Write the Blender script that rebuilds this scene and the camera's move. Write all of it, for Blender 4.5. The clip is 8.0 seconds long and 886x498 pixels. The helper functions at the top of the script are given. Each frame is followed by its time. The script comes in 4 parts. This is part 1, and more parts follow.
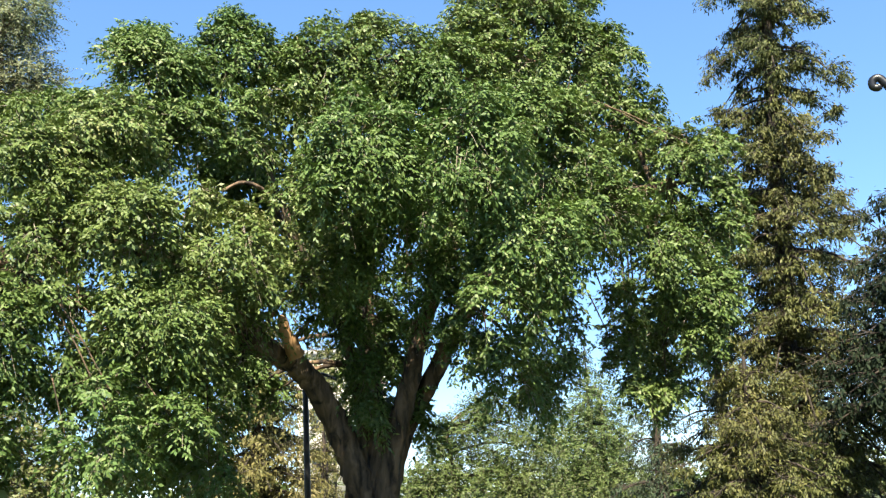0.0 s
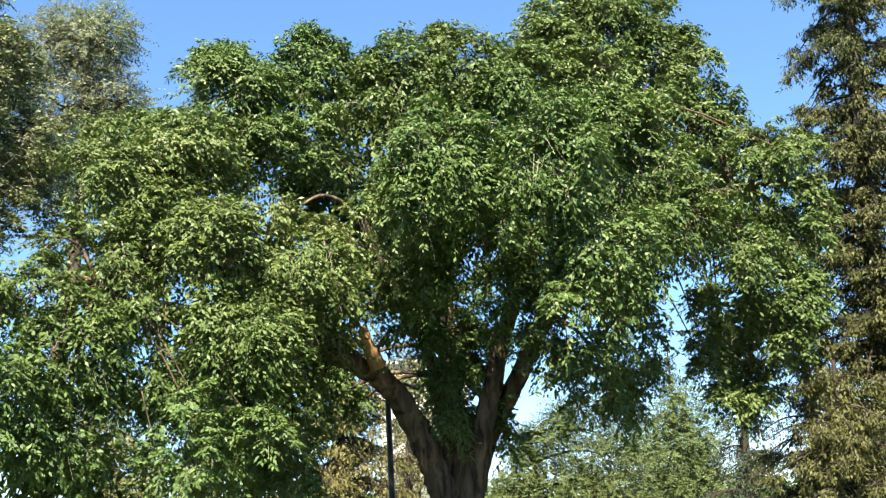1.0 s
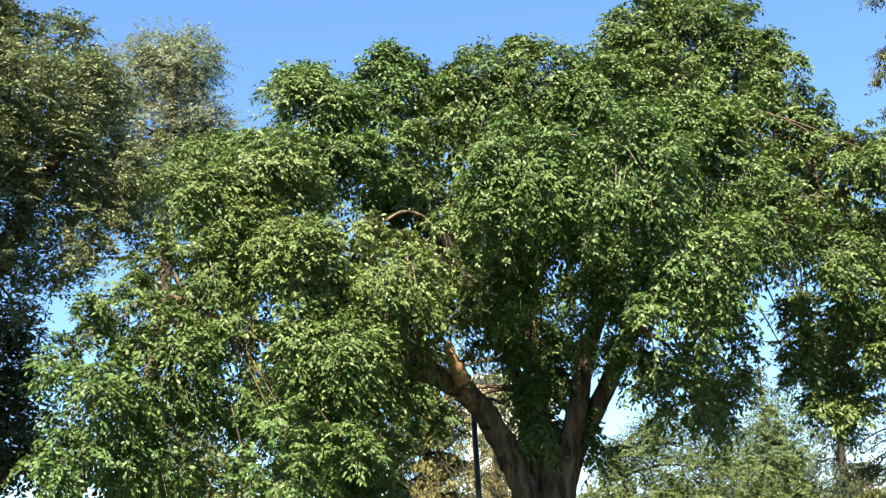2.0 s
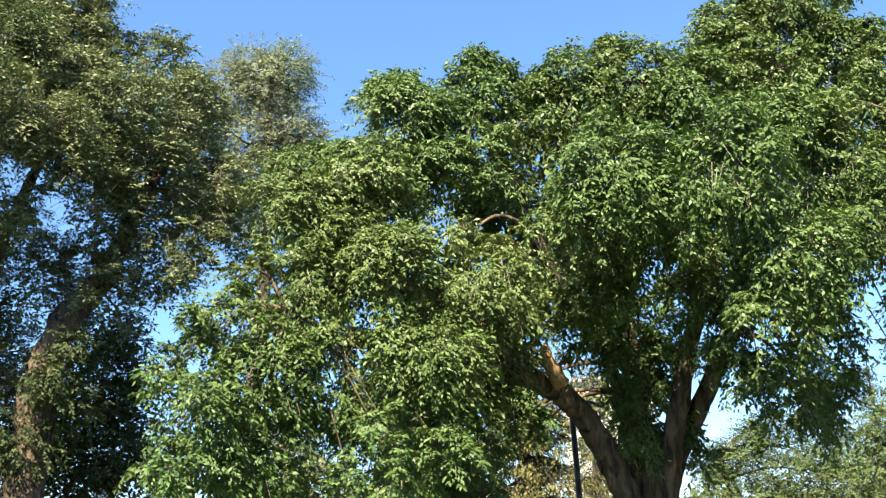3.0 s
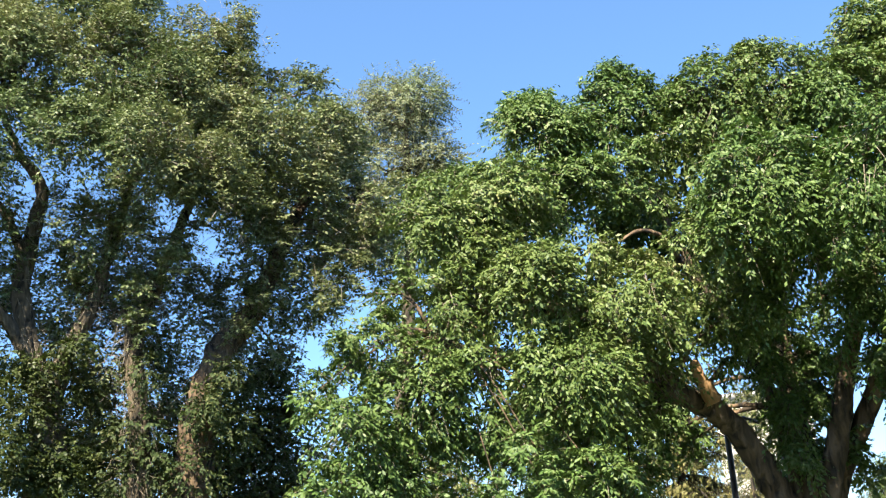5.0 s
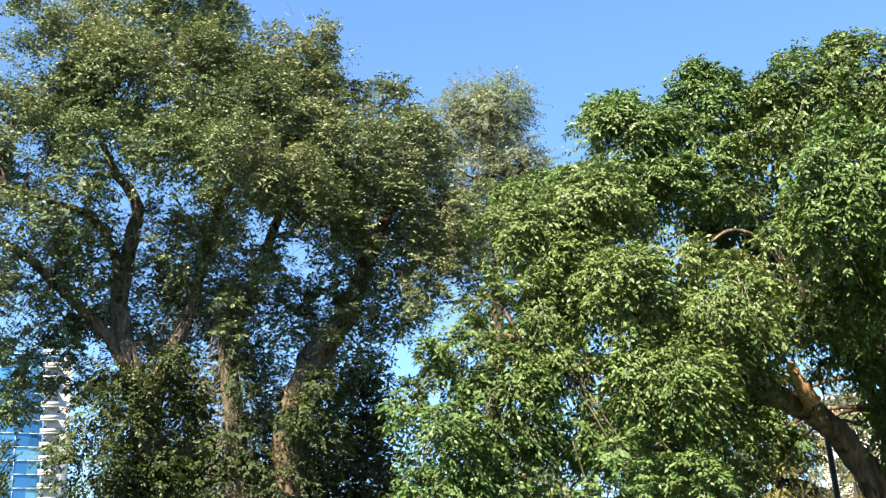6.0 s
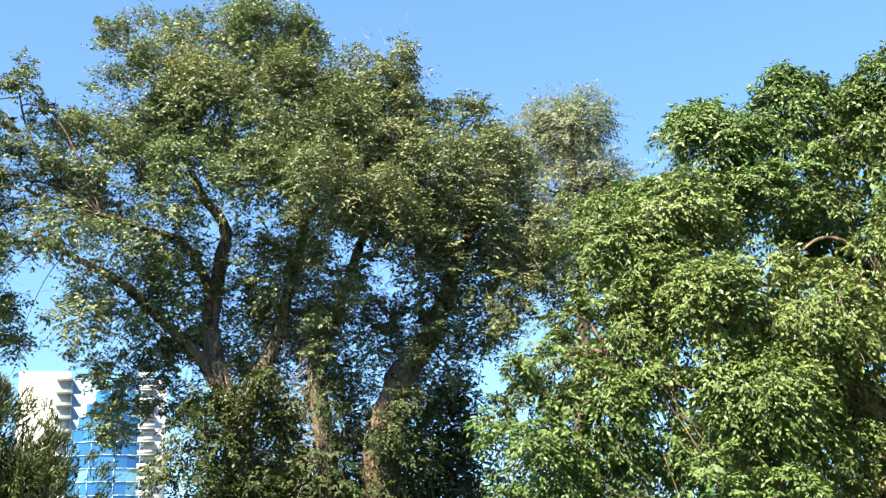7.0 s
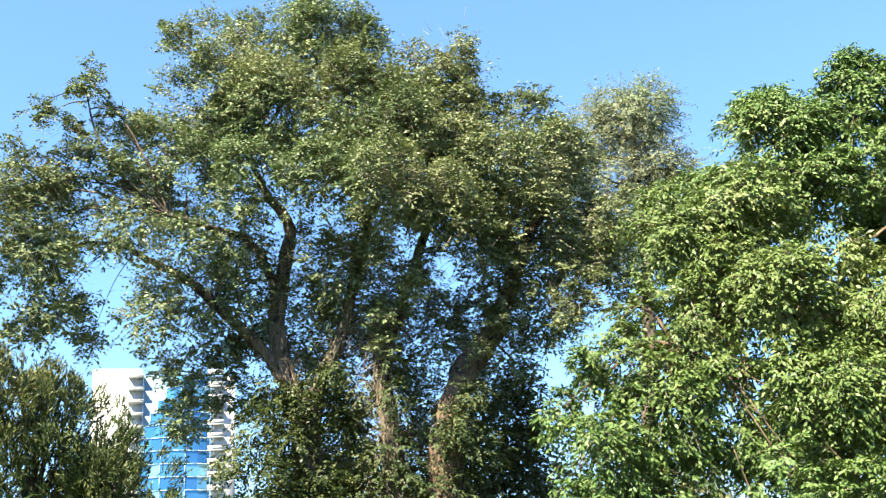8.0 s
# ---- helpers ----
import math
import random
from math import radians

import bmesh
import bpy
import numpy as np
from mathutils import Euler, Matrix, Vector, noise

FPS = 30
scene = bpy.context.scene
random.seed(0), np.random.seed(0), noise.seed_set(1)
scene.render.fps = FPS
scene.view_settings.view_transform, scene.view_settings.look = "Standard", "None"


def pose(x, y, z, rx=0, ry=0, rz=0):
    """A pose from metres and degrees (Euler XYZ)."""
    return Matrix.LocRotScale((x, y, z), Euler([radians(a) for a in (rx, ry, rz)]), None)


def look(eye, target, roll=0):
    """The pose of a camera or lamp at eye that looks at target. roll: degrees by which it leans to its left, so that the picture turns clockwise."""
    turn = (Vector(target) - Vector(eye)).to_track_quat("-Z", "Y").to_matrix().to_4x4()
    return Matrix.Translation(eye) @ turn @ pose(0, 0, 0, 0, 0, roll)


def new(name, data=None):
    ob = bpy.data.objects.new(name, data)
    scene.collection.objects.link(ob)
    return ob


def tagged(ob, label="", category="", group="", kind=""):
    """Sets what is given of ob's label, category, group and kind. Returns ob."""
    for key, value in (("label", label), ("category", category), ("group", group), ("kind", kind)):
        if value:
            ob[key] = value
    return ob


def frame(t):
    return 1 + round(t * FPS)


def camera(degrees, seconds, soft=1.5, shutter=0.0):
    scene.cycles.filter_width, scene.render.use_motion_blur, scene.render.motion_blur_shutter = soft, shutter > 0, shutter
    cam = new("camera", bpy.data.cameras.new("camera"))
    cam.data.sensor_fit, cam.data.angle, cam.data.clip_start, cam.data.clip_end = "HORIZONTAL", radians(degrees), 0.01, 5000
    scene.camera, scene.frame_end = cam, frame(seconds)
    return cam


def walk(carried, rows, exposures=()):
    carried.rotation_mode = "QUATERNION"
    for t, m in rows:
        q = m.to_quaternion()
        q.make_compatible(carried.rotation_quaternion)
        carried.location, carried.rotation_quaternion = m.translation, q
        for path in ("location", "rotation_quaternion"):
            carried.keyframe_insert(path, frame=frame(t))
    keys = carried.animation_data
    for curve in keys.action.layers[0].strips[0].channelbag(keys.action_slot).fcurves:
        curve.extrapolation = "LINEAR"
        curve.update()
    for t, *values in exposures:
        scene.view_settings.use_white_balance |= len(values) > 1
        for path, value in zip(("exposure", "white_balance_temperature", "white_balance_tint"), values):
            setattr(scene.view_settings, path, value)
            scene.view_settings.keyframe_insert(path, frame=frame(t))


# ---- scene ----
# ---- camera: it stands at one spot and turns to its left ----
cam = camera(45.4, 8.0, soft=1.3)
EYE = 1.6
ROWS = [
    (0, 103.001, 2.978, 0.686),
    (0.5, 103.469, 3.043, 2.766),
    (1, 103.72, 3.234, 5.128),
    (1.5, 104.074, 3.351, 7.576),
    (1.7, 104.367, 3.305, 8.419),
    (2.8, 105.381, 3.279, 13.905),
    (3, 105.293, 3.321, 15.037),
    (3.5, 105.505, 3.246, 17.368),
    (4, 105.932, 3.437, 19.594),
    (4.5, 106.735, 3.468, 21.527),
    (4.7, 106.773, 3.493, 22.058),
    (5.8, 107.428, 3.55, 26.884),
    (6, 107.517, 3.504, 27.96),
    (6.5, 108.308, 3.558, 30.441),
    (7, 108.719, 3.531, 32.748),
    (7.5, 108.861, 3.236, 34.627),
    (8, 108.612, 3.365, 36.271),
]
walk(cam, [(t, pose(0, 0, EYE, rx, ry, rz)) for t, rx, ry, rz in ROWS],
     exposures=[(0.0, 1.77), (4.0, 1.83), (6.5, 1.98), (8.0, 2.27)])

# ---- world, sun ----
SUN_LEFT, SUN_UP = 180.0, 51.0     # degrees: to the left of +y, above the horizon
world = bpy.data.worlds.new("world")
scene.world = world
world.use_nodes = True
wn = world.node_tree.nodes
sky = wn.new("ShaderNodeTexSky")
sky.sky_type = "NISHITA"
sky.sun_disc = False
sky.sun_elevation, sky.sun_rotation = radians(SUN_UP), radians(-SUN_LEFT)
sky.air_density, sky.dust_density, sky.ozone_density = 0.76, 0.1, 8.0
sky.altitude = 1000
wn["Background"].inputs["Strength"].default_value = 0.146
tone = wn.new("ShaderNodeHueSaturation")
tone.inputs["Hue"].default_value, tone.inputs["Saturation"].default_value = 0.4995, 1.13
even = wn.new("ShaderNodeGamma")
even.inputs["Gamma"].default_value = 0.72
world.node_tree.links.new(sky.outputs["Color"], even.inputs["Color"])
world.node_tree.links.new(even.outputs["Color"], tone.inputs["Color"])
world.node_tree.links.new(tone.outputs["Color"], wn["Background"].inputs["Color"])
sun = new("sun", bpy.data.lights.new("sun", "SUN"))
sun.data.energy, sun.data.angle, sun.data.color = 5.0, radians(0.53), (1.0, 0.92, 0.71)
a, e = radians(SUN_LEFT), radians(SUN_UP)
sun.matrix_world = look((-60 * math.sin(a) * math.cos(e), 60 * math.cos(a) * math.cos(e), 60 * math.sin(e)), (0, 0, 0))

rng = np.random.default_rng(7)


# ---- materials ----
def material(name):
    m = bpy.data.materials.new(name)
    m.use_nodes = True
    n, l = m.node_tree.nodes, m.node_tree.links
    return m, n, l, n["Principled BSDF"]


def ramp(n, stops):
    r = n.new("ShaderNodeValToRGB")
    while len(r.color_ramp.elements) < len(stops):
        r.color_ramp.elements.new(0.5)
    for el, (p, c) in zip(r.color_ramp.elements, stops):
        el.position, el.color = p, (*c, 1)
    return r


def leaf_material(name, stops, rough=0.50, through_light=0.18, coarse=0.5, gloss=0.32, hue_drift=0.018):
    """Leaves: a tint of its own for each leaf, a slower drift of tone and hue over the crown, light that passes through."""
    m, n, l, p = material(name)
    geo = n.new("ShaderNodeNewGeometry")
    tex = n.new("ShaderNodeTexCoord")
    drift = n.new("ShaderNodeTexNoise")
    drift.inputs["Scale"].default_value = coarse
    drift.inputs["Detail"].default_value = 2
    l.new(tex.outputs["Object"], drift.inputs["Vector"])
    mix = n.new("ShaderNodeMath")
    mix.operation = "MULTIPLY_ADD"
    mix.inputs[1].default_value = 0.62
    l.new(geo.outputs["Random Per Island"], mix.inputs[0])
    half = n.new("ShaderNodeMath")
    half.operation = "MULTIPLY_ADD"
    half.inputs[1].default_value, half.inputs[2].default_value = 0.9, -0.26
    l.new(drift.outputs["Fac"], half.inputs[0])
    l.new(half.outputs[0], mix.inputs[2])
    r = ramp(n, stops)
    l.new(mix.outputs[0], r.inputs["Fac"])
    slow = n.new("ShaderNodeTexNoise")
    slow.inputs["Scale"].default_value, slow.inputs["Detail"].default_value = coarse * 0.6, 1
    l.new(tex.outputs["Object"], slow.inputs["Vector"])
    lean = n.new("ShaderNodeMapRange")
    lean.inputs["From Min"].default_value, lean.inputs["From Max"].default_value = 0.3, 0.7
    lean.inputs["To Min"].default_value, lean.inputs["To Max"].default_value = 0.5 - hue_drift, 0.5 + hue_drift
    l.new(slow.outputs["Fac"], lean.inputs["Value"])
    tint = n.new("ShaderNodeHueSaturation")
    l.new(lean.outputs[0], tint.inputs["Hue"])
    l.new(r.outputs["Color"], tint.inputs["Color"])
    l.new(tint.outputs["Color"], p.inputs["Base Color"])
    p.inputs["Roughness"].default_value = rough
    p.inputs["Specular IOR Level"].default_value = gloss
    t = n.new("ShaderNodeBsdfTranslucent")
    hue = n.new("ShaderNodeHueSaturation")
    hue.inputs["Saturation"].default_value, hue.inputs["Value"].default_value = 1.15, 1.5
    l.new(tint.outputs["Color"], hue.inputs["Color"])
    l.new(hue.outputs["Color"], t.inputs["Color"])
    s = n.new("ShaderNodeMixShader")
    s.inputs["Fac"].default_value = through_light
    l.new(p.outputs[0], s.inputs[1])
    l.new(t.outputs[0], s.inputs[2])
    l.new(s.outputs[0], n["Material Output"].inputs["Surface"])
    return m


def bark_material(name, dark, light, scale=11.0, bump=1.0):
    m, n, l, p = material(name)
    tex = n.new("ShaderNodeTexCoord")
    stretch = n.new("ShaderNodeMapping")
    stretch.inputs["Scale"].default_value = (1, 1, 0.22)
    l.new(tex.outputs["Object"], stretch.inputs["Vector"])
    ridge = n.new("ShaderNodeTexNoise")
    ridge.inputs["Scale"].default_value, ridge.inputs["Detail"].default_value = scale, 8
    ridge.inputs["Distortion"].default_value = 0.6
    l.new(stretch.outputs[0], ridge.inputs["Vector"])
    blot = n.new("ShaderNodeTexNoise")
    blot.inputs["Scale"].default_value, blot.inputs["Detail"].default_value = 1.6, 3
    l.new(tex.outputs["Object"], blot.inputs["Vector"])
    add = n.new("ShaderNodeMath")
    add.operation = "MULTIPLY_ADD"
    add.inputs[1].default_value = 0.4
    l.new(blot.outputs["Fac"], add.inputs[0])
    sub = n.new("ShaderNodeMath")
    sub.operation = "MULTIPLY_ADD"
    sub.inputs[1].default_value, sub.inputs[2].default_value = 1.5, -0.45
    l.new(ridge.outputs["Fac"], sub.inputs[0])
    l.new(sub.outputs[0], add.inputs[2])
    r = ramp(n, [(0.30, dark), (0.76, light)])
    l.new(add.outputs[0], r.inputs["Fac"])
    l.new(r.outputs["Color"], p.inputs["Base Color"])
    p.inputs["Roughness"].default_value = 0.92
    b = n.new("ShaderNodeBump")
    b.inputs["Strength"].default_value, b.inputs["Distance"].default_value = bump, 0.06
    l.new(ridge.outputs["Fac"], b.inputs["Height"])
    l.new(b.outputs[0], p.inputs["Normal"])
    return m


def plain_material(name, color, rough=0.6, metal=0.0, scale=3.0, vary=0.15):
    m, n, l, p = material(name)
    tex = n.new("ShaderNodeTexCoord")
    noi = n.new("ShaderNodeTexNoise")
    noi.inputs["Scale"].default_value, noi.inputs["Detail"].default_value = scale, 6
    l.new(tex.outputs["Object"], noi.inputs["Vector"])
    r = ramp(n, [(0.25, tuple(c * (1 - vary) for c in color)), (0.75, tuple(min(1, c * (1 + vary)) for c in color))])
    l.new(noi.outputs["Fac"], r.inputs["Fac"])
    l.new(r.outputs["Color"], p.inputs["Base Color"])
    p.inputs["Roughness"].default_value, p.inputs["Metallic"].default_value = rough, metal
    return m


LEAF = leaf_material("elm_leaf", [(0.0, (0.024, 0.042, 0.010)), (0.3, (0.067, 0.109, 0.026)), (0.62, (0.117, 0.167, 0.045)), (0.85, (0.168, 0.203, 0.073)), (1.0, (0.29, 0.285, 0.14))], rough=0.50, through_light=0.13, gloss=0.30)
LEAF_OLD = leaf_material("old_elm_leaf", [(0.0, (0.021, 0.033, 0.011)), (0.3, (0.071, 0.098, 0.034)), (0.6, (0.145, 0.178, 0.072)), (0.85, (0.235, 0.250, 0.126)), (1.0, (0.40, 0.375, 0.24))], rough=0.50, through_light=0.16, gloss=0.28)
LEAF_GREY = leaf_material("grey_leaf", [(0.0, (0.078, 0.105, 0.052)), (0.5, (0.180, 0.212, 0.110)), (1.0, (0.31, 0.325, 0.20))], rough=0.6, through_light=0.28)
LEAF_FAR = leaf_material("far_leaf", [(0.0, (0.044, 0.074, 0.019)), (0.5, (0.108, 0.148, 0.043)), (1.0, (0.195, 0.225, 0.088))], through_light=0.25, coarse=0.25)
LEAF_PALE = leaf_material("pale_leaf", [(0.0, (0.06, 0.09, 0.03)), (0.5, (0.13, 0.15, 0.05)), (1.0, (0.24, 0.22, 0.10))])
# Leaves under the old elm: the crown's shade is put into their dark colour.
LEAF_SHADED = leaf_material("shaded_leaf", [(0.0, (0.015, 0.028, 0.008)), (0.6, (0.053, 0.073, 0.020)), (1.0, (0.143, 0.138, 0.055))], rough=0.65)
LEAF_SHOOT = leaf_material("shoot_leaf", [(0.0, (0.013, 0.024, 0.006)), (0.6, (0.048, 0.068, 0.016)), (1.0, (0.15, 0.155, 0.055))])
NEEDLE = leaf_material("spruce_needle", [(0.0, (0.028, 0.035, 0.010)), (0.5, (0.080, 0.088, 0.024)), (0.9, (0.138, 0.136, 0.042)), (1.0, (0.19, 0.155, 0.07))], rough=0.6, through_light=0.08, coarse=0.9)
# Near-black needles: the shadow on the right-hand spruce is put into their colour.
NEEDLE_SHADOWED = leaf_material("shadowed_needle", [(0.0, (0.007, 0.012, 0.007)), (0.6, (0.020, 0.030, 0.016)), (1.0, (0.045, 0.055, 0.030))], rough=0.7, through_light=0.04, coarse=0.9, gloss=0.1)
NEEDLE_BLUE = leaf_material("blue_needle", [(0.0, (0.02, 0.035, 0.018)), (0.6, (0.05, 0.075, 0.04)), (1.0, (0.09, 0.11, 0.06))], rough=0.6, through_light=0.05, coarse=0.9)
NEEDLE_BROWN = leaf_material("brown_needle", [(0.0, (0.06, 0.06, 0.018)), (0.5, (0.14, 0.128, 0.042)), (1.0, (0.24, 0.195, 0.085))], rough=0.6, through_light=0.08, coarse=0.9)
NEEDLE_PINE = leaf_material("pine_needle", [(0.0, (0.012, 0.023, 0.007)), (0.6, (0.070, 0.090, 0.025)), (1.0, (0.185, 0.19, 0.058))], rough=0.55, through_light=0.08, coarse=1.2)
BARK = bark_material("elm_bark", (0.010, 0.007, 0.0055), (0.19, 0.125, 0.077), scale=9, bump=1.3)
BARK_OLD = bark_material("old_elm_bark", (0.013, 0.010, 0.007), (0.165, 0.124, 0.083), scale=10, bump=1.0)
BARK_CUT = bark_material("bare_wood", (0.22, 0.115, 0.05), (0.46, 0.26, 0.12), scale=5, bump=0.25)
TWIG = bark_material("twig_bark", (0.07, 0.055, 0.04), (0.25, 0.21, 0.165), scale=20, bump=0.2)
TWIG_OLD = bark_material("old_twig_bark", (0.12, 0.095, 0.07), (0.36, 0.30, 0.24), scale=20, bump=0.2)
BARK_SPRUCE = bark_material("spruce_bark", (0.016, 0.012, 0.009), (0.08, 0.060, 0.045), scale=12)
BLACK_IRON = plain_material("black_paint", (0.012, 0.012, 0.014), 0.35, 0.0, 12, 0.25)
LAMP_GLASS = plain_material("lamp_glass", (0.75, 0.75, 0.70), 0.25, 0.0, 4, 0.05)


# ---- mesh helpers ----
def part(name, data, mat, parent=None, label="", kind="", smooth=False):
    """One mesh object from (verts, faces); faces all of one size come as an array."""
    verts, faces = data
    me = bpy.data.meshes.new(name)
    if isinstance(faces, np.ndarray):
        k = faces.shape[1]
        me.vertices.add(len(verts))
        me.vertices.foreach_set("co", np.asarray(verts, np.float32).ravel())
        me.loops.add(faces.size)
        me.loops.foreach_set("vertex_index", faces.astype(np.int32).ravel())
        me.polygons.add(len(faces))
        me.polygons.foreach_set("loop_start", np.arange(0, faces.size, k, dtype=np.int32))
        me.polygons.foreach_set("loop_total", np.full(len(faces), k, np.int32))
        me.update(calc_edges=True)
    else:
        me.from_pydata([tuple(v) for v in verts], [], faces)
        me.update()
    if smooth:
        me.polygons.foreach_set("use_smooth", np.ones(len(me.polygons), bool))
    me.materials.append(mat)
    ob = new(name, me)
    if parent:
        ob.parent = parent
        ob.matrix_parent_inverse = parent.matrix_world.inverted()
    return tagged(ob, label=label, kind=kind)


def base(name, x, y, label, category, group="", kind="", z=0.0):
    ob = new(name)
    ob.location = (x, y, z)
    ob.matrix_world = Matrix.Translation((x, y, z))
    return tagged(ob, label, category, group, kind)


def unit(v):
    return v / np.maximum(np.linalg.norm(v, axis=-1, keepdims=True), 1e-9)


def join(datas):
    vs, fs, o = [], [], 0
    for v, f in datas:
        vs.append(np.asarray(v, float))
        fs.append(np.asarray(f) + o)
        o += len(v)
    return np.concatenate(vs), np.concatenate(fs)


def smooth_path(points, steps=5):
    """Points of a soft curve through the given ones."""
    p = np.asarray(points, float)
    q = np.vstack([2 * p[0] - p[1], p, 2 * p[-1] - p[-2]])
    out = []
    for i in range(1, len(q) - 2):
        for s in np.linspace(0, 1, steps, endpoint=False):
            out.append(0.5 * (2 * q[i] + (q[i + 1] - q[i - 1]) * s + (2 * q[i - 1] - 5 * q[i] + 4 * q[i + 1] - q[i + 2]) * s * s
                              + (3 * q[i] - q[i - 1] - 3 * q[i + 1] + q[i + 2]) * s ** 3))
    return np.array(out + [p[-1]])


def tube(points, r0, r1, sides=10, steps=5, rough=0.12, flare=0.0):
    """A tapered, slightly knobbly stem along a soft curve, closed at its ends."""
    c = smooth_path(points, steps)
    n = len(c)
    s = np.linspace(0, 1, n)
    r = r0 + (r1 - r0) * s + flare * np.exp(-s * 9)
    d = unit(np.gradient(c, axis=0))
    ref = np.array([0.31, 0.95, 0.05])
    u = unit(np.cross(d, ref))
    w = np.cross(d, u)
    a = np.linspace(0, 2 * np.pi, sides, endpoint=False)
    knob = 1 + rough * (np.sin(3 * a[None] + 5 * s[:, None] * n / 6 + r0 * 50) * 0.5 + rng.normal(0, 0.45, (n, sides)))
    v = c[:, None] + (r[:, None] * knob)[..., None] * (np.cos(a)[None, :, None] * u[:, None] + np.sin(a)[None, :, None] * w[:, None])
    v = v.reshape(-1, 3)
    i = np.arange((n - 1) * sides)
    j = i // sides * sides + (i % sides + 1) % sides
    f = np.stack([i, j, j + sides, i + sides], 1)
    tip = len(v)
    v = np.vstack([v, c[-1] + d[-1] * r[-1] * 0.6])
    k = np.arange(sides)
    cap = np.stack([(n - 1) * sides + k, (n - 1) * sides + (k + 1) % sides, np.full(sides, tip), np.full(sides, tip)], 1)
    return v, np.vstack([f, cap])


def tidy(data):
    """Quads with a doubled corner become triangles."""
    v, f = data
    return v, [tuple(q) if q[2] != q[3] else tuple(q[:3]) for q in f.tolist()]


def stems(p0, p1, r):
    """Many thin three-sided twigs at once."""
    d = unit(p1 - p0)
    u = unit(np.cross(d, np.array([0.2, 0.3, 0.9])))
    w = np.cross(d, u)
    rings = []
    for p, k in ((p0, 1.0), (p1, 0.45)):
        for a in (0, 2.094, 4.189):
            rings.append(p + (r * k)[:, None] * (np.cos(a) * u + np.sin(a) * w))
    v = np.stack(rings, 1).reshape(-1, 3)
    o = np.arange(len(p0))[:, None, None] * 6
    f = (np.array([[0, 1, 4, 3], [1, 2, 5, 4], [2, 0, 3, 5]])[None] + o).reshape(-1, 4)
    return v, f


def blades(p, axis, normal, length, width, fold=0.18, curl=0.1):
    """Many leaves at once: pointed ovals, folded along the midrib and a little curled."""
    axis = unit(axis)
    w = unit(np.cross(axis, normal))
    n = np.cross(w, axis)
    L, W = length[:, None], width[:, None]
    mid = n * (-fold * W)
    b = p
    t = p + axis * L - n * curl * L
    l1, l2 = p + axis * L * 0.3 + w * W * 0.48 - mid, p + axis * L * 0.68 + w * W * 0.36 - mid - n * curl * 0.4 * L
    r1, r2 = p + axis * L * 0.3 - w * W * 0.48 - mid, p + axis * L * 0.68 - w * W * 0.36 - mid - n * curl * 0.4 * L
    v = np.stack([b, l1, l2, t, r2, r1], 1).reshape(-1, 3)
    o = np.arange(len(p))[:, None, None] * 6
    f = (np.array([[0, 3, 2, 1], [0, 5, 4, 3]])[None] + o).reshape(-1, 4)
    return v, f


def darts(p, axis, normal, length, width):
    """Many small leaves or needle tufts at once: one bent rhomb each."""
    axis = unit(axis)
    w = unit(np.cross(axis, normal))
    n = np.cross(w, axis)
    L, W = length[:, None], width[:, None]
    v = np.stack([p, p + axis * L * 0.45 + w * W * 0.5 + n * 0.12 * W, p + axis * L, p + axis * L * 0.45 - w * W * 0.5 + n * 0.12 * W], 1).reshape(-1, 3)
    o = np.arange(len(p))[:, None] * 4
    return v, np.arange(4)[None] + o


UP = np.array([0.0, 0.0, 1.0])


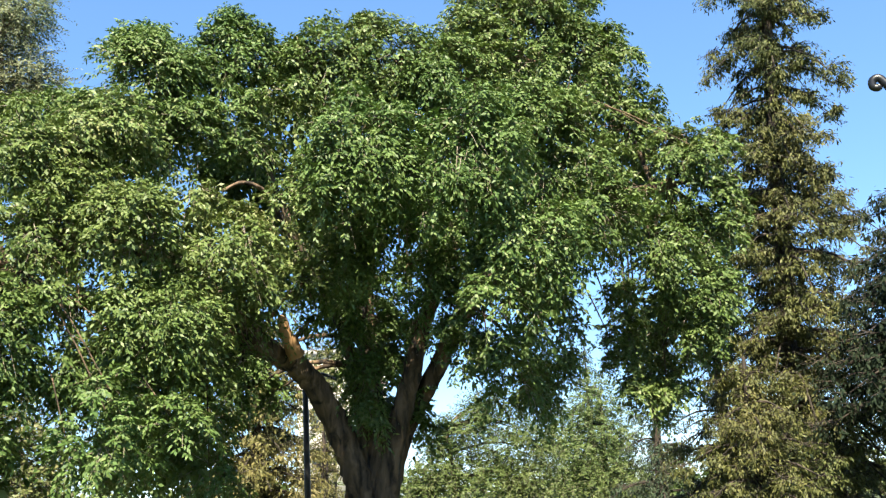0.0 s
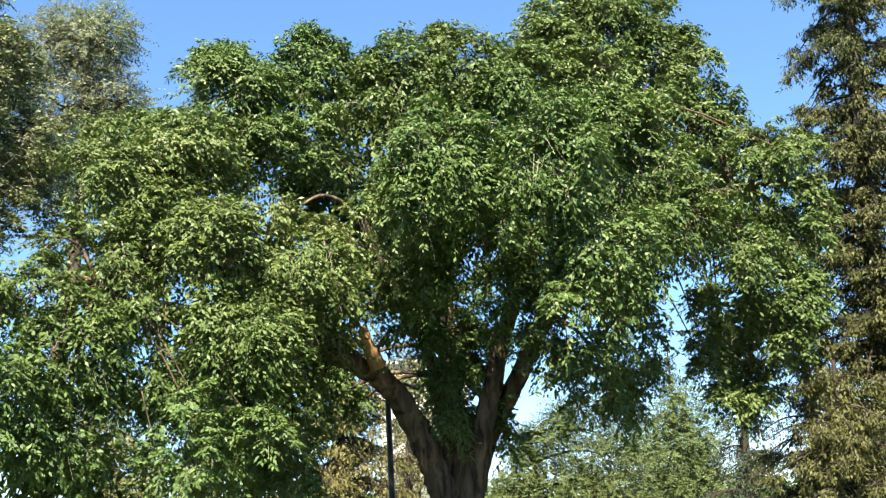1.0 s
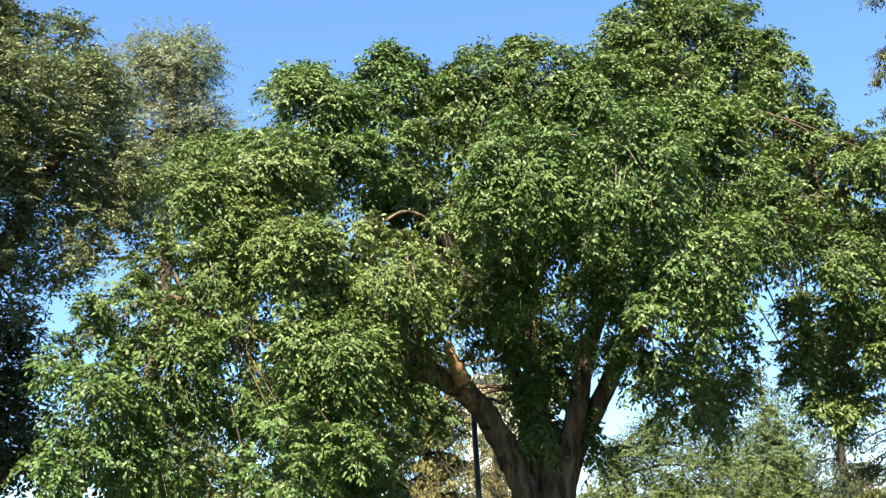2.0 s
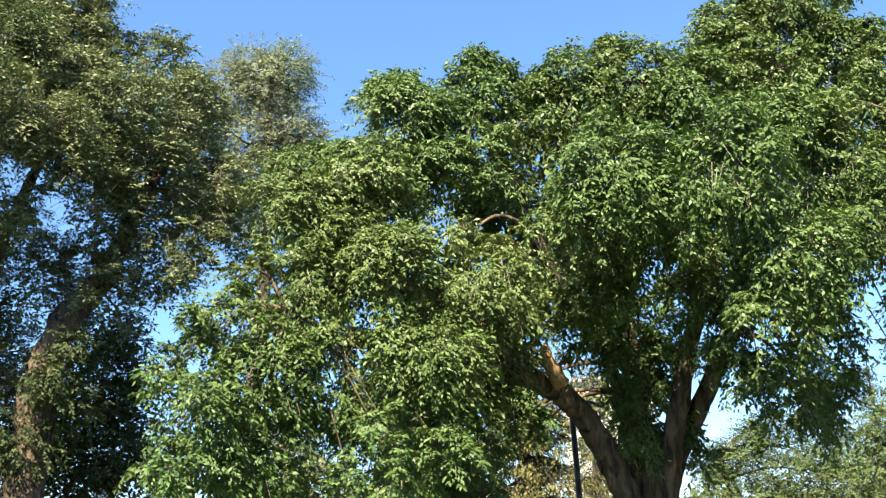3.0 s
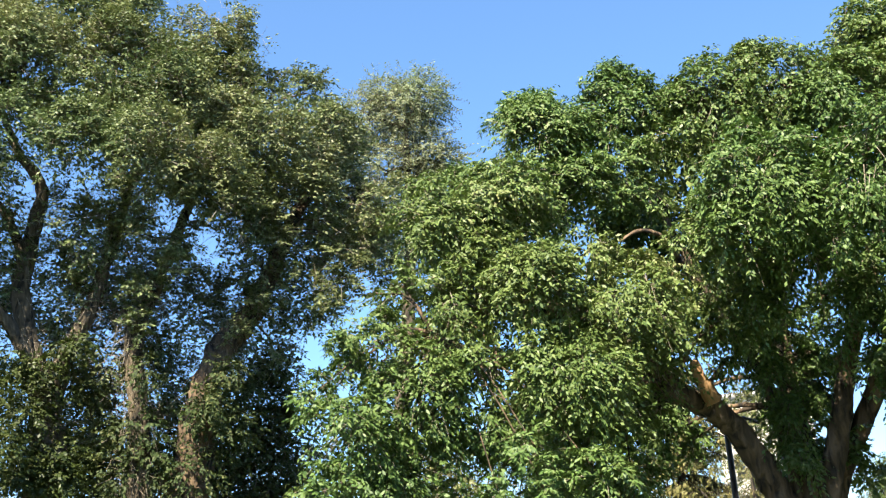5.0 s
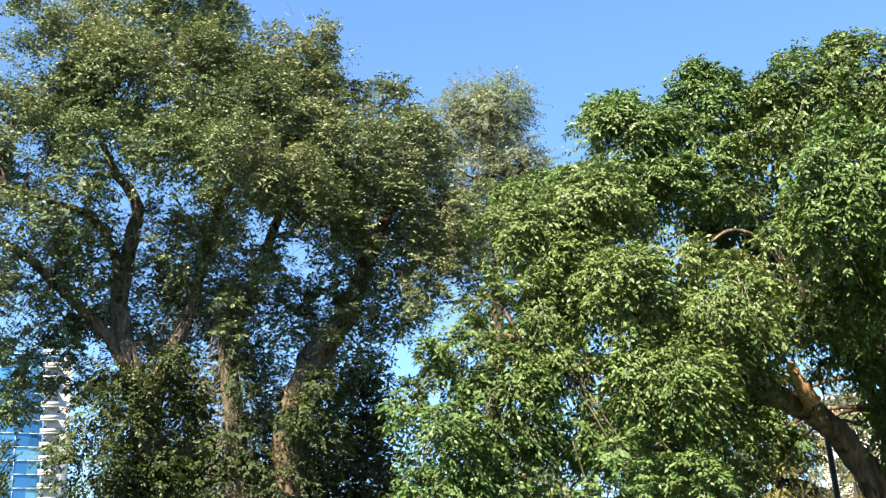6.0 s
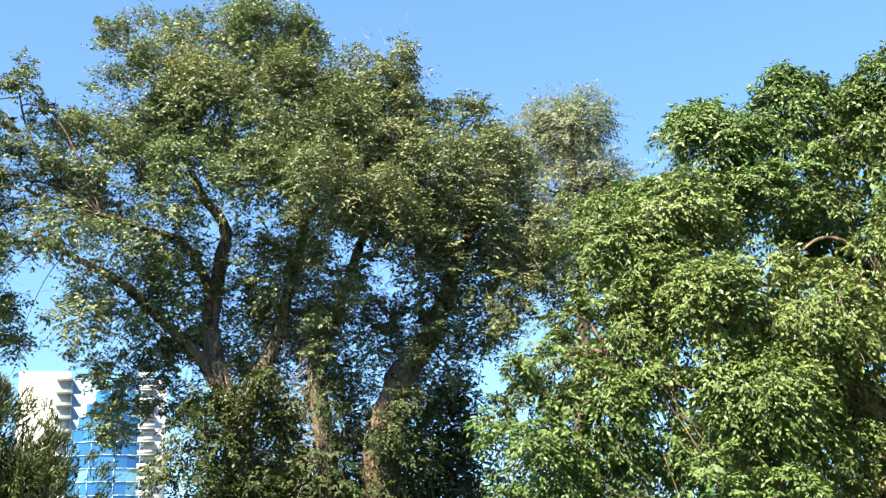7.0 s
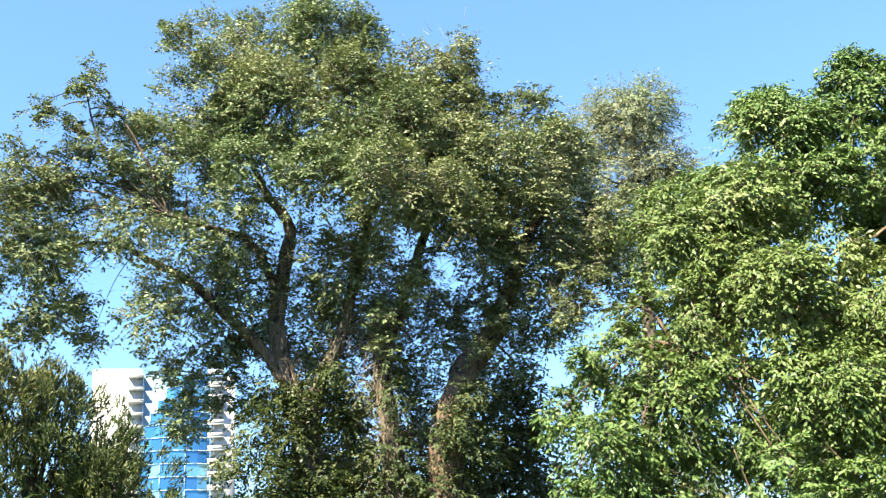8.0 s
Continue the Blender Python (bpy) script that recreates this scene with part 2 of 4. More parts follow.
def foliage(masses, twigs_per_m2, leaf, per_twig=11, twig_len=0.42, droop=0.5, hang=0.55, shape=blades, squash=0.9, gap=0.42, shell=0.45, ratio=0.5, clump=0.0, face=0.65):
    """Leafy twigs on the branch masses (x, y, z, radius): gives the leaves and the twigs, each as one mesh."""
    P, D, O, L = [], [], [], []
    for x, y, z, r in masses:
        n = int(twigs_per_m2 * 4 * math.pi * r * r)
        r = max(r - 0.4 * twig_len, 0.5 * r)
        u = unit(rng.normal(size=(n, 3)))
        k = rng.random(n) ** shell
        p = np.array([x, y, z]) + u * (k * r)[:, None] * np.array([1, 1, squash])
        if clump > 0:
            m = max(6, int(16 * r * r))
            hub = unit(rng.normal(size=(m, 3))) * (r * (0.72 + 0.33 * rng.random((m, 1))))
            near = hub[np.argmin(((p - np.array([x, y, z]))[:, None] - hub[None]) ** 2 @ np.ones(3), axis=1)] + np.array([x, y, z])
            p = p + (near - p) * (clump * (0.35 + 0.65 * rng.random((n, 1))))
        keep = np.array([noise.noise(Vector(q) * 1.9) * 0.5 + noise.noise(Vector(q) * 4.3) * 0.35 + 0.5 > gap * rnd for q, rnd in zip(p, rng.random(n) * 1.6)], bool)
        p, u = p[keep], u[keep]
        d = unit(u * 0.75 + rng.normal(0, 0.45, p.shape) + np.array([0, 0, -0.12]))
        P.append(p), D.append(d), O.append(u), L.append(twig_len * (0.55 + 0.75 * rng.random(len(p))))
    p, d, o, ln = np.concatenate(P), np.concatenate(D), np.concatenate(O), np.concatenate(L)
    end = p + d * ln[:, None] - UP * (droop * ln)[:, None]
    s = (np.arange(per_twig) + 0.6) / per_twig
    q = p[:, None] + d[:, None] * (ln[:, None] * s)[..., None] - UP * (droop * ln[:, None] * s ** 1.7)[..., None]
    side = unit(np.cross(d, UP))[:, None] * np.where(np.arange(per_twig) % 2, 1.0, -1.0)[None, :, None]
    q = q.reshape(-1, 3)
    m = len(q)
    dd, oo = np.repeat(d, per_twig, 0), np.repeat(o, per_twig, 0)
    axis = unit(0.45 * dd + 0.65 * side.reshape(-1, 3) - hang * UP + rng.normal(0, 0.28, (m, 3)))
    nrm = unit(0.6 * UP + face * oo + rng.normal(0, 0.40, (m, 3)))
    size = leaf * (0.65 + 0.6 * rng.random(m))
    return shape(q, axis, nrm, size, size * ratio * (0.85 + 0.3 * rng.random(m))), stems(p, end, np.full(len(p), leaf * 0.045))


def sprays(masses, per_m2, leaf, reach=0.5, droop=0.55, hang=0.5, lift=0.1, twigs=8, per_twig=6, gap=0.3, ratio=0.5, face=0.7, tufts=5, loose=5.0, shape=darts):
    """Leafy sprays on the branch masses (x, y, z, radius): each a bent leader with side twigs to both sides, like a shingle
    that hangs over the next. Gives the leaves and the twigs, each as one mesh."""
    O, U, L = [], [], []
    for x, y, z, r in masses:
        # the mass is a heap of smaller tufts with dark gaps between them
        c = np.array([x, y, z])
        m = max(1, int(round(tufts * (r / 0.5) ** 2)))
        out = unit(rng.normal(size=(m, 3)) + np.array([0, 0, 0.15]))
        sub = r * (0.44 if m > 3 else 0.6 if m > 1 else 0.85) * (0.75 + 0.5 * rng.random(m)) * max(1.0, (4.5 / m) ** 0.33)
        hub = c + out * (np.maximum(r * (0.8 + 0.3 * rng.random(m)) - sub, 0))[:, None]
        keep = np.array([r < 0.45 or noise.noise(Vector(q) * 1.3) + 0.5 > gap * t for q, t in zip(hub, 1.7 * rng.random(m))], bool)
        for h, w, g in zip(hub[keep], sub[keep], out[keep]):
            n = max(4, int(per_m2 * 4 * math.pi * w * w))
            u = unit(rng.normal(size=(n, 3)) + 0.55 * g + UP * 0.15)
            ln = min(reach, 0.95 * w) * (0.6 + 0.9 * rng.random(n))
            k = np.maximum(0.05 * w, w * (0.7 + 0.45 * rng.random(n)) - 0.75 * ln)
            O.append(h + u * k[:, None]), U.append(unit(u + 0.5 * g)), L.append(ln)
        # loose sprays that break the outline of the tufts
        n = int(loose * 4 * math.pi * r * r)
        u = unit(rng.normal(size=(n, 3)))
        ln = min(reach, 0.8 * r) * (0.5 + 0.7 * rng.random(n))
        O.append(c + u * np.maximum(r * (0.55 + 0.5 * rng.random(n)) - 0.7 * ln, 0)[:, None]), U.append(u), L.append(ln)
    o, u, ln = np.concatenate(O), np.concatenate(U), np.concatenate(L)
    n = len(o)
    d = unit(u + rng.normal(0, 0.28, u.shape) + UP * lift)
    side = unit(np.cross(d, UP + rng.normal(0, 0.3, d.shape)))
    bend = droop * (0.6 + 0.8 * rng.random(n))

    def leader(t):
        return o[:, None] + d[:, None] * (ln[:, None] * t)[..., None] - UP * (bend[:, None] * ln[:, None] * t ** 2)[..., None]
    j = np.arange(twigs)
    t = np.minimum((j[None] + 0.3 + 0.6 * rng.random((n, twigs))) / twigs, 1.0)
    start = leader(t).reshape(-1, 3)
    sign = np.where(j % 2, 1.0, -1.0)[None, :, None]
    e = unit(0.6 * d[:, None] + 0.85 * sign * side[:, None] + rng.normal(0, 0.22, (n, twigs, 3)) - UP * 0.25 * bend[:, None, None]).reshape(-1, 3)
    tl = (ln[:, None] * 0.56 * (1.08 - 0.62 * t) * (0.75 + 0.5 * rng.random((n, twigs)))).reshape(-1)
    fall = np.repeat(bend, twigs) * 0.9
    v = (np.arange(per_twig) + 0.7) / per_twig
    q = start[:, None] + e[:, None] * (tl[:, None] * v)[..., None] - UP * (fall[:, None] * tl[:, None] * v ** 2)[..., None]
    m = n * twigs * per_twig
    flat = np.cross(e, UP)[:, None] * np.where(np.arange(per_twig) % 2, 1.0, -1.0)[None, :, None]
    axis = unit(0.5 * np.repeat(e, per_twig, 0) + 0.6 * flat.reshape(-1, 3) - hang * UP + rng.normal(0, 0.25, (m, 3)))
    nrm = unit(0.5 * UP + face * np.repeat(u, twigs * per_twig, 0) + rng.normal(0, 0.36, (m, 3)))
    size = leaf * (0.65 + 0.6 * rng.random(m))
    end, mid = leader(np.full((n, 1), 1.0))[:, 0], leader(np.full((n, 1), 0.5))[:, 0]
    wood = stems(o, mid + (end - mid) * 0.6, np.full(n, leaf * 0.07))
    return shape(q.reshape(-1, 3), axis, nrm, size, size * ratio * (0.85 + 0.3 * rng.random(m))), wood


# ---- ground ----
def ground_material():
    m, n, l, p = material("lawn")
    tex = n.new("ShaderNodeTexCoord")
    a, b = n.new("ShaderNodeTexNoise"), n.new("ShaderNodeTexNoise")
    a.inputs["Scale"].default_value, a.inputs["Detail"].default_value = 0.35, 4
    b.inputs["Scale"].default_value, b.inputs["Detail"].default_value = 40, 4
    l.new(tex.outputs["Object"], a.inputs["Vector"])
    l.new(tex.outputs["Object"], b.inputs["Vector"])
    mix = n.new("ShaderNodeMath")
    mix.operation = "MULTIPLY_ADD"
    mix.inputs[1].default_value = 0.5
    l.new(b.outputs["Fac"], mix.inputs[0])
    half = n.new("ShaderNodeMath")
    half.operation = "MULTIPLY"
    half.inputs[1].default_value = 0.5
    l.new(a.outputs["Fac"], half.inputs[0])
    l.new(half.outputs[0], mix.inputs[2])
    r = ramp(n, [(0.3, (0.030, 0.046, 0.012)), (0.7, (0.075, 0.095, 0.026))])
    l.new(mix.outputs[0], r.inputs["Fac"])
    l.new(r.outputs["Color"], p.inputs["Base Color"])
    p.inputs["Roughness"].default_value = 0.9
    bump = n.new("ShaderNodeBump")
    bump.inputs["Distance"].default_value = 0.05
    l.new(b.outputs["Fac"], bump.inputs["Height"])
    l.new(bump.outputs[0], p.inputs["Normal"])
    return m


tagged(part("ground", ([(-3000, -3000, 0), (3000, -3000, 0), (3000, 3000, 0), (-3000, 3000, 0)], [(0, 1, 2, 3)]), ground_material()),
       "mown green lawn of a city park", "ground", kind="structure")

# ---- broadleaf trees ----
LOOKS = {
    "front": dict(bark=BARK, leaf=LEAF, spray=dict(per_m2=18.5, leaf=0.060, reach=0.42, droop=0.62, hang=0.55, lift=0.12, twigs=7, per_twig=5, gap=0.22, tufts=7, loose=5.5, ratio=0.45)),
    "open": dict(bark=BARK_OLD, leaf=LEAF_OLD, spray=dict(per_m2=5.9, leaf=0.072, reach=0.5, droop=0.2, hang=0.2, lift=0.3, twigs=7, per_twig=5, gap=0.32, tufts=5, loose=1.2)),
    "deep": dict(bark=BARK, leaf=LEAF_OLD, spray=dict(per_m2=7.6, leaf=0.072, reach=0.5, droop=0.2, hang=0.2, lift=0.3, twigs=7, per_twig=5, gap=0.32, tufts=5, loose=1.2)),
    "old": dict(bark=BARK_OLD, leaf=LEAF_OLD, spray=dict(per_m2=7.1, leaf=0.072, reach=0.5, droop=0.2, hang=0.2, lift=0.3, twigs=7, per_twig=5, gap=0.32, tufts=5, loose=1.2)),
}


def branch_to(path, mass, r):
    """A branch from the nearest stretch of a limb into a mass of leaves, with forks."""
    c = np.array(mass[:3])
    k = np.argmin(np.linalg.norm(path - c, axis=1) + np.linspace(0.6, 0, len(path)))
    a = path[k]
    mid = (a + c) / 2 + np.array([0, 0, 0.12 * np.linalg.norm(c - a)])
    if c[2] < a[2] - 0.4:
        r = r * 0.4
    out = [tube([a, mid, c], r, r * 0.4, 6, 4, 0.1)]
    for _ in range(4):
        d = unit(rng.normal(size=3) + np.array([0, 0, 0.2])) * mass[3] * 0.85
        s = mid + (c - mid) * rng.random()
        out.append(tube([s, s + d * 0.5 + rng.normal(0, 0.06, 3), s + d - np.array([0, 0, 0.12 * mass[3]])], r * 0.34, r * 0.1, 4, 3, 0.1))
    return out


def elm_limb(tree, points, r0, r1, masses, kind="front"):
    k = LOOKS[kind]
    path = smooth_path(points, 6)
    ob = part("limb", tidy(join([tube(points, r0, r1, 14, 11, 0.12 if kind == "front" else 0.22)])), k["bark"], tree, smooth=True)
    part("branchwork", tidy(join(sum([branch_to(path, m, max(0.014, min(r1 * 0.6, 0.036))) for m in masses], []))), BARK, ob, kind="stuff", smooth=True)
    lv, tw = sprays(masses, **k["spray"])
    part("foliage", lv, k["leaf"], ob, kind="stuff")
    if kind != "front":
        c = np.array([m[:3] for m in masses for _ in range(int(70 * m[3] ** 2))])
        r = np.array([m[3] for m in masses for _ in range(int(70 * m[3] ** 2))])
        a = c + rng.normal(0, 0.34, c.shape) * r[:, None]
        d = unit(rng.normal(0, 1, c.shape) + (a - c) + np.array([0, 0, 0.3])) * (0.12 + 0.22 * rng.random((len(c), 1)))
        tw = join([tw, stems(a, a + d, 0.003 + 0.005 * rng.random(len(c)) ** 2)])
    part("twig_mass", tw, TWIG_OLD, ob, kind="stuff")
    return ob


def small_tree(name, trunk, masses, leaf_mat, leaf, dens, label, per=9, twig=0.5, r=0.14, gap=0.5, shape=darts, droop=0.2, hang=0.2, bark=BARK_OLD):
    x, y, z = trunk[0]
    tree = base(name, x, y, label, "tree" if "tree" in name else "shrub")
    path = smooth_path(trunk, 5)
    tr = part("trunk", tidy(tube(trunk, r, r * 0.3, 9, 5, flare=r * 0.3)), bark, tree, smooth=True)
    part("branchwork", tidy(join(sum([branch_to(path, m, r * 0.25) for m in masses], []))), bark, tree, kind="stuff", smooth=True)
    lv, tw = foliage(masses, dens, leaf, per, twig, droop, hang, shape, gap=gap)
    part("crown", lv, leaf_mat, tree, kind="stuff")
    part("twig_mass", tw, TWIG, tree, kind="stuff")
    return tree


elm = base("elm_tree", -0.97, 13.0, "broad elm with a forked trunk and drooping sunlit green leaves", "tree")
part("trunk", tidy(tube([(-0.98, 13, -0.1), (-0.97, 13, 0.5), (-0.98, 12.98, 1.1), (-0.98, 12.93, 1.08), (-0.97, 12.93, 1.37)], 0.39, 0.33, 22, 14, 0.12, 0.13)), BARK, elm, smooth=True)
elm_limb(elm, [(-1.08, 12.96, 1.44), (-1.19, 12.9, 1.94), (-1.4, 12.77, 2.51), (-1.67, 12.49, 3.02), (-2.02, 12.03, 3.28), (-2.53, 11.42, 3.43),
     (-3.06, 10.88, 3.55)],
     0.19, 0.09, [(-2.72, 10.25, 3.43, 0.69), (-2.14, 10.99, 3.55, 0.46), (-3.69, 10.15, 3.64, 0.44), (-3.23, 10.51, 2.77, 0.68),
     (-2.64, 11.09, 2.73, 0.49), (-3.38, 10.68, 2.06, 0.51), (-2.55, 11.21, 1.98, 0.46), (-2.87, 10.62, 3.04, 0.53),
     (-2.28, 11.68, 3.14, 0.22), (-1.57, 12.2, 3.66, 0.21), (-1.54, 11.7, 4.03, 0.29), (-1.82, 11.15, 4.53, 0.41),
     (-2.06, 11.21, 4.05, 0.31)])
elm_limb(elm, [(-2.02, 12.03, 3.28), (-2.8, 11.26, 4.1), (-3.53, 10.63, 4.31), (-4.22, 10.05, 3.98)],
     0.12, 0.05, [(-3.12, 10.24, 4.37, 0.65), (-2.25, 10.67, 4.19, 0.63), (-3.9, 10.07, 4.37, 0.57), (-4.04, 9.8, 3.43, 0.4),
     (-4.01, 9.92, 2.94, 0.35), (-3.69, 10.04, 3.01, 0.23), (-2.71, 10.87, 4.82, 0.44), (-4.63, 9.43, 3.84, 0.49),
     (-4.73, 9.15, 3.03, 0.58), (-4.19, 9.52, 3.36, 0.53), (-4.82, 8.99, 2.42, 0.41), (-4.3, 9.47, 2.55, 0.47),
     (-4.58, 10, 4.49, 0.46), (-3.95, 10.16, 4.39, 0.51), (-5.01, 9, 3.36, 0.25),
     (-5.25, 9.67, 3.15, 0.4), (-4.75, 9.92, 2.62, 0.42), (-5.24, 9.44, 2.51, 0.38), (-4.42, 10.29, 2.44, 0.4), (-5.1, 9.74, 3.66, 0.36), (-4.68, 10.18, 3.51, 0.4), (-4.52, 10.25, 2.97, 0.36), (-3.09, 9.61, 2.68, 0.36), (-3.01, 9.64, 2.23, 0.4), (-2.52, 9.88, 2.31, 0.4), (-3.45, 9.6, 2.18, 0.3)])
elm_limb(elm, [(-1.02, 12.91, 1.54), (-1.1, 12.95, 2.41), (-1.26, 12.84, 3.5), (-1.75, 12.58, 4.67), (-2.07, 12.73, 5.46), (-2.27, 12.7, 6.13),
     (-2.58, 12.33, 6.69)],
     0.07, 0.022, [(-3.34, 11.53, 6.51, 0.78), (-2.33, 11.97, 6.97, 0.57), (-2.91, 11.64, 6.75, 0.52), (-2.83, 11.35, 5.76, 0.56),
     (-3.53, 10.74, 5.52, 0.64), (-3.81, 10.53, 5.09, 0.56), (-4.44, 11.04, 5.87, 0.54), (-3.58, 11.45, 6.74, 0.28),
     (-2.53, 11.93, 7.33, 0.3), (-2.23, 12.1, 6.42, 0.49), (-4.21, 10.38, 5.37, 0.57), (-3.89, 10.82, 5.94, 0.26),
     (-3.63, 10.38, 4.78, 0.49),
     (-2.44, 11.65, 6.54, 0.42), (-2.3, 11.57, 6.02, 0.42), (-2.55, 11.73, 7.09, 0.28), (-2.0, 11.83, 6.85, 0.4), (-2.14, 11.6, 5.67, 0.34), (-1.78, 11.66, 6.3, 0.4)])
elm_limb(elm, [(-0.96, 12.96, 1.53), (-0.92, 13.02, 2.2), (-0.98, 13.06, 3.17), (-1.01, 13.06, 4.24), (-0.84, 12.67, 5.22),
     (-0.57, 12.39, 6.22)],
     0.17, 0.06, [(-1.2, 11.94, 6.7, 0.68), (-0.42, 11.99, 6.73, 0.68), (-0.78, 10.37, 5.24, 0.65), (-1.29, 10.62, 4.79, 0.51),
     (-0.49, 10.99, 4.6, 0.52), (-1.42, 11.61, 4.36, 0.42), (-1.68, 11.98, 6.93, 0.32), (-2.39, 12.98, 3.3, 0.32),
     (-2.16, 13.22, 2.97, 0.27), (-2.53, 12.96, 2.96, 0.32), (-0.57, 13.49, 3.27, 0.19), (-0.66, 13.28, 3.53, 0.2),
     (-1, 13.46, 4.46, 0.55), (-1.03, 13.56, 3.67, 0.4), (-1.12, 13.45, 2.93, 0.35), (-0.98, 12.66, 3.19, 0.34),
     (-1.05, 12.56, 3.72, 0.4), (-0.92, 12.67, 2.61, 0.26), (-0.99, 12.46, 4.19, 0.41), (-1.26, 12.34, 3.97, 0.27),
     (-0.7, 12.88, 3.76, 0.31), (-0.47, 13.19, 3.72, 0.29), (-0.71, 12.98, 3.25, 0.25), (-0.61, 12.79, 4.16, 0.26),
     (-1.12, 11.45, 4.31, 0.33), (-1.42, 11.51, 4.08, 0.25), (-0.88, 11.57, 4.26, 0.29), (-1.01, 10.25, 4.64, 0.46),
     (-0.52, 10.19, 4.86, 0.46), (-0.19, 10.3, 4.64, 0.43), (-0.73, 11.38, 4.56, 0.41), (-1.02, 11.45, 4.56, 0.51),
     (-0.75, 11.98, 7.1, 0.35)])
elm_limb(elm, [(-0.84, 12.87, 1.53), (-0.72, 12.83, 2.18), (-0.51, 12.79, 2.84), (-0.34, 12.7, 3.43), (-0.14, 12.5, 3.94), (0.19, 12.2, 4.68),
     (0.58, 12.09, 5.68), (0.93, 12.26, 6.68)],
     0.15, 0.05, [(0.97, 12.46, 7.22, 0.84), (0.41, 12.49, 7.42, 0.52), (1.91, 12.66, 6.95, 0.67), (2.27, 12.6, 6.44, 0.42),
     (0.26, 10.1, 5.08, 0.71), (1.24, 11.33, 5.39, 0.8), (0.15, 11.8, 6.46, 0.61), (2.01, 12.64, 7.4, 0.45), (1.46, 12.52, 7.92, 0.6),
     (2.26, 12.7, 7.18, 0.26), (-0.1, 11.7, 4.11, 0.28), (0.08, 11.6, 4.47, 0.3), (-0.26, 12.0, 3.82, 0.2), (-0.43, 11.99, 4.19, 0.24), (0.17, 11.8, 3.79, 0.25), (-0.1, 11.6, 4.65, 0.3),
     (0.06, 11.8, 4.19, 0.32), (0.07, 11.9, 3.68, 0.26), (-0.22, 12.2, 4.5, 0.3),
     (2.4, 12.47, 6.76, 0.4), (2.5, 12.35, 6.11, 0.4), (2.81, 11.97, 5.49, 0.4), (3.12, 11.79, 5.3, 0.3), (1.24, 11.84, 6.56, 0.5), (0.78, 11.97, 6.79, 0.45), (1.65, 11.68, 6.04, 0.45)])
elm_limb(elm, [(-0.84, 13.07, 1.59), (-0.59, 13.09, 2.39), (-0.22, 13.2, 3), (0.21, 13, 3.73), (0.93, 12.47, 4.43), (1.75, 12.18, 4.87),
     (2.69, 12.1, 5.01)],
     0.145, 0.06, [(2.32, 12.59, 5.98, 0.47), (2.8, 12.18, 5.26, 0.54), (3.11, 12.11, 4.57, 0.51), (2.95, 11.94, 3.73, 0.53),
     (2.67, 12.83, 3.36, 0.56), (2.06, 12.02, 3.73, 0.33), (2.09, 13.03, 3.49, 0.24), (2.7, 13.12, 2.77, 0.43),
     (1.69, 10.97, 4.48, 0.58), (0.84, 10.37, 4.13, 0.6), (0.62, 10.38, 3.44, 0.48), (0.41, 10.29, 4.6, 0.34),
     (1.05, 11.75, 3.13, 0.37), (1.06, 12.66, 2.81, 0.29), (0.93, 12.57, 2.97, 0.26),
     (0.27, 11.4, 3.15, 0.34), (1.21, 11.34, 3.71, 0.3), (2.36, 11.77, 4.32, 0.56), (3.29, 12.16, 5.49, 0.35),
     (3.34, 12.05, 4.95, 0.35), (2.27, 13.1, 3.07, 0.39), (1.87, 11.85, 5.19, 0.6), (2.92, 11.95, 3.15, 0.4),
     (1.07, 12.45, 2.72, 0.26), (1.13, 12.4, 2.54, 0.17), (0.93, 12.37, 3.05, 0.26), (1.3, 12.43, 3.04, 0.26), (2.02, 12.44, 3.0, 0.33), (2.22, 12.4, 2.66, 0.33), (2.5, 12.35, 2.57, 0.33), (2.16, 12.41, 3.39, 0.33),
     (0.13, 11.2, 3.32, 0.28), (0.2, 11.3, 2.97, 0.2), (0.49, 11.09, 2.98, 0.28), (0.73, 10.88, 3.15, 0.3), (0.8, 11.57, 2.72, 0.2),
     (0.46, 11.59, 2.68, 0.18), (1.38, 11.92, 3.36, 0.24)])
part("sawn_limb", tidy(tube([(-1.73, 11.98, 3.22), (-1.79, 11.81, 3.38), (-1.85, 11.71, 3.61)], 0.095, 0.06, 12, 6, 0.16)), BARK_CUT, elm, "bare orange-brown limb without its bark", smooth=True)
part("dead_branch", tidy(tube([(-1.77, 12.27, 4.6), (-1.96, 11.74, 5.01), (-2.07, 11.52, 5.1), (-2.23, 11.38, 5.11), (-2.4, 11.25, 4.99)], 0.034, 0.018, 8, 5, 0.08)), BARK, elm, "bent bare brown branch", smooth=True)
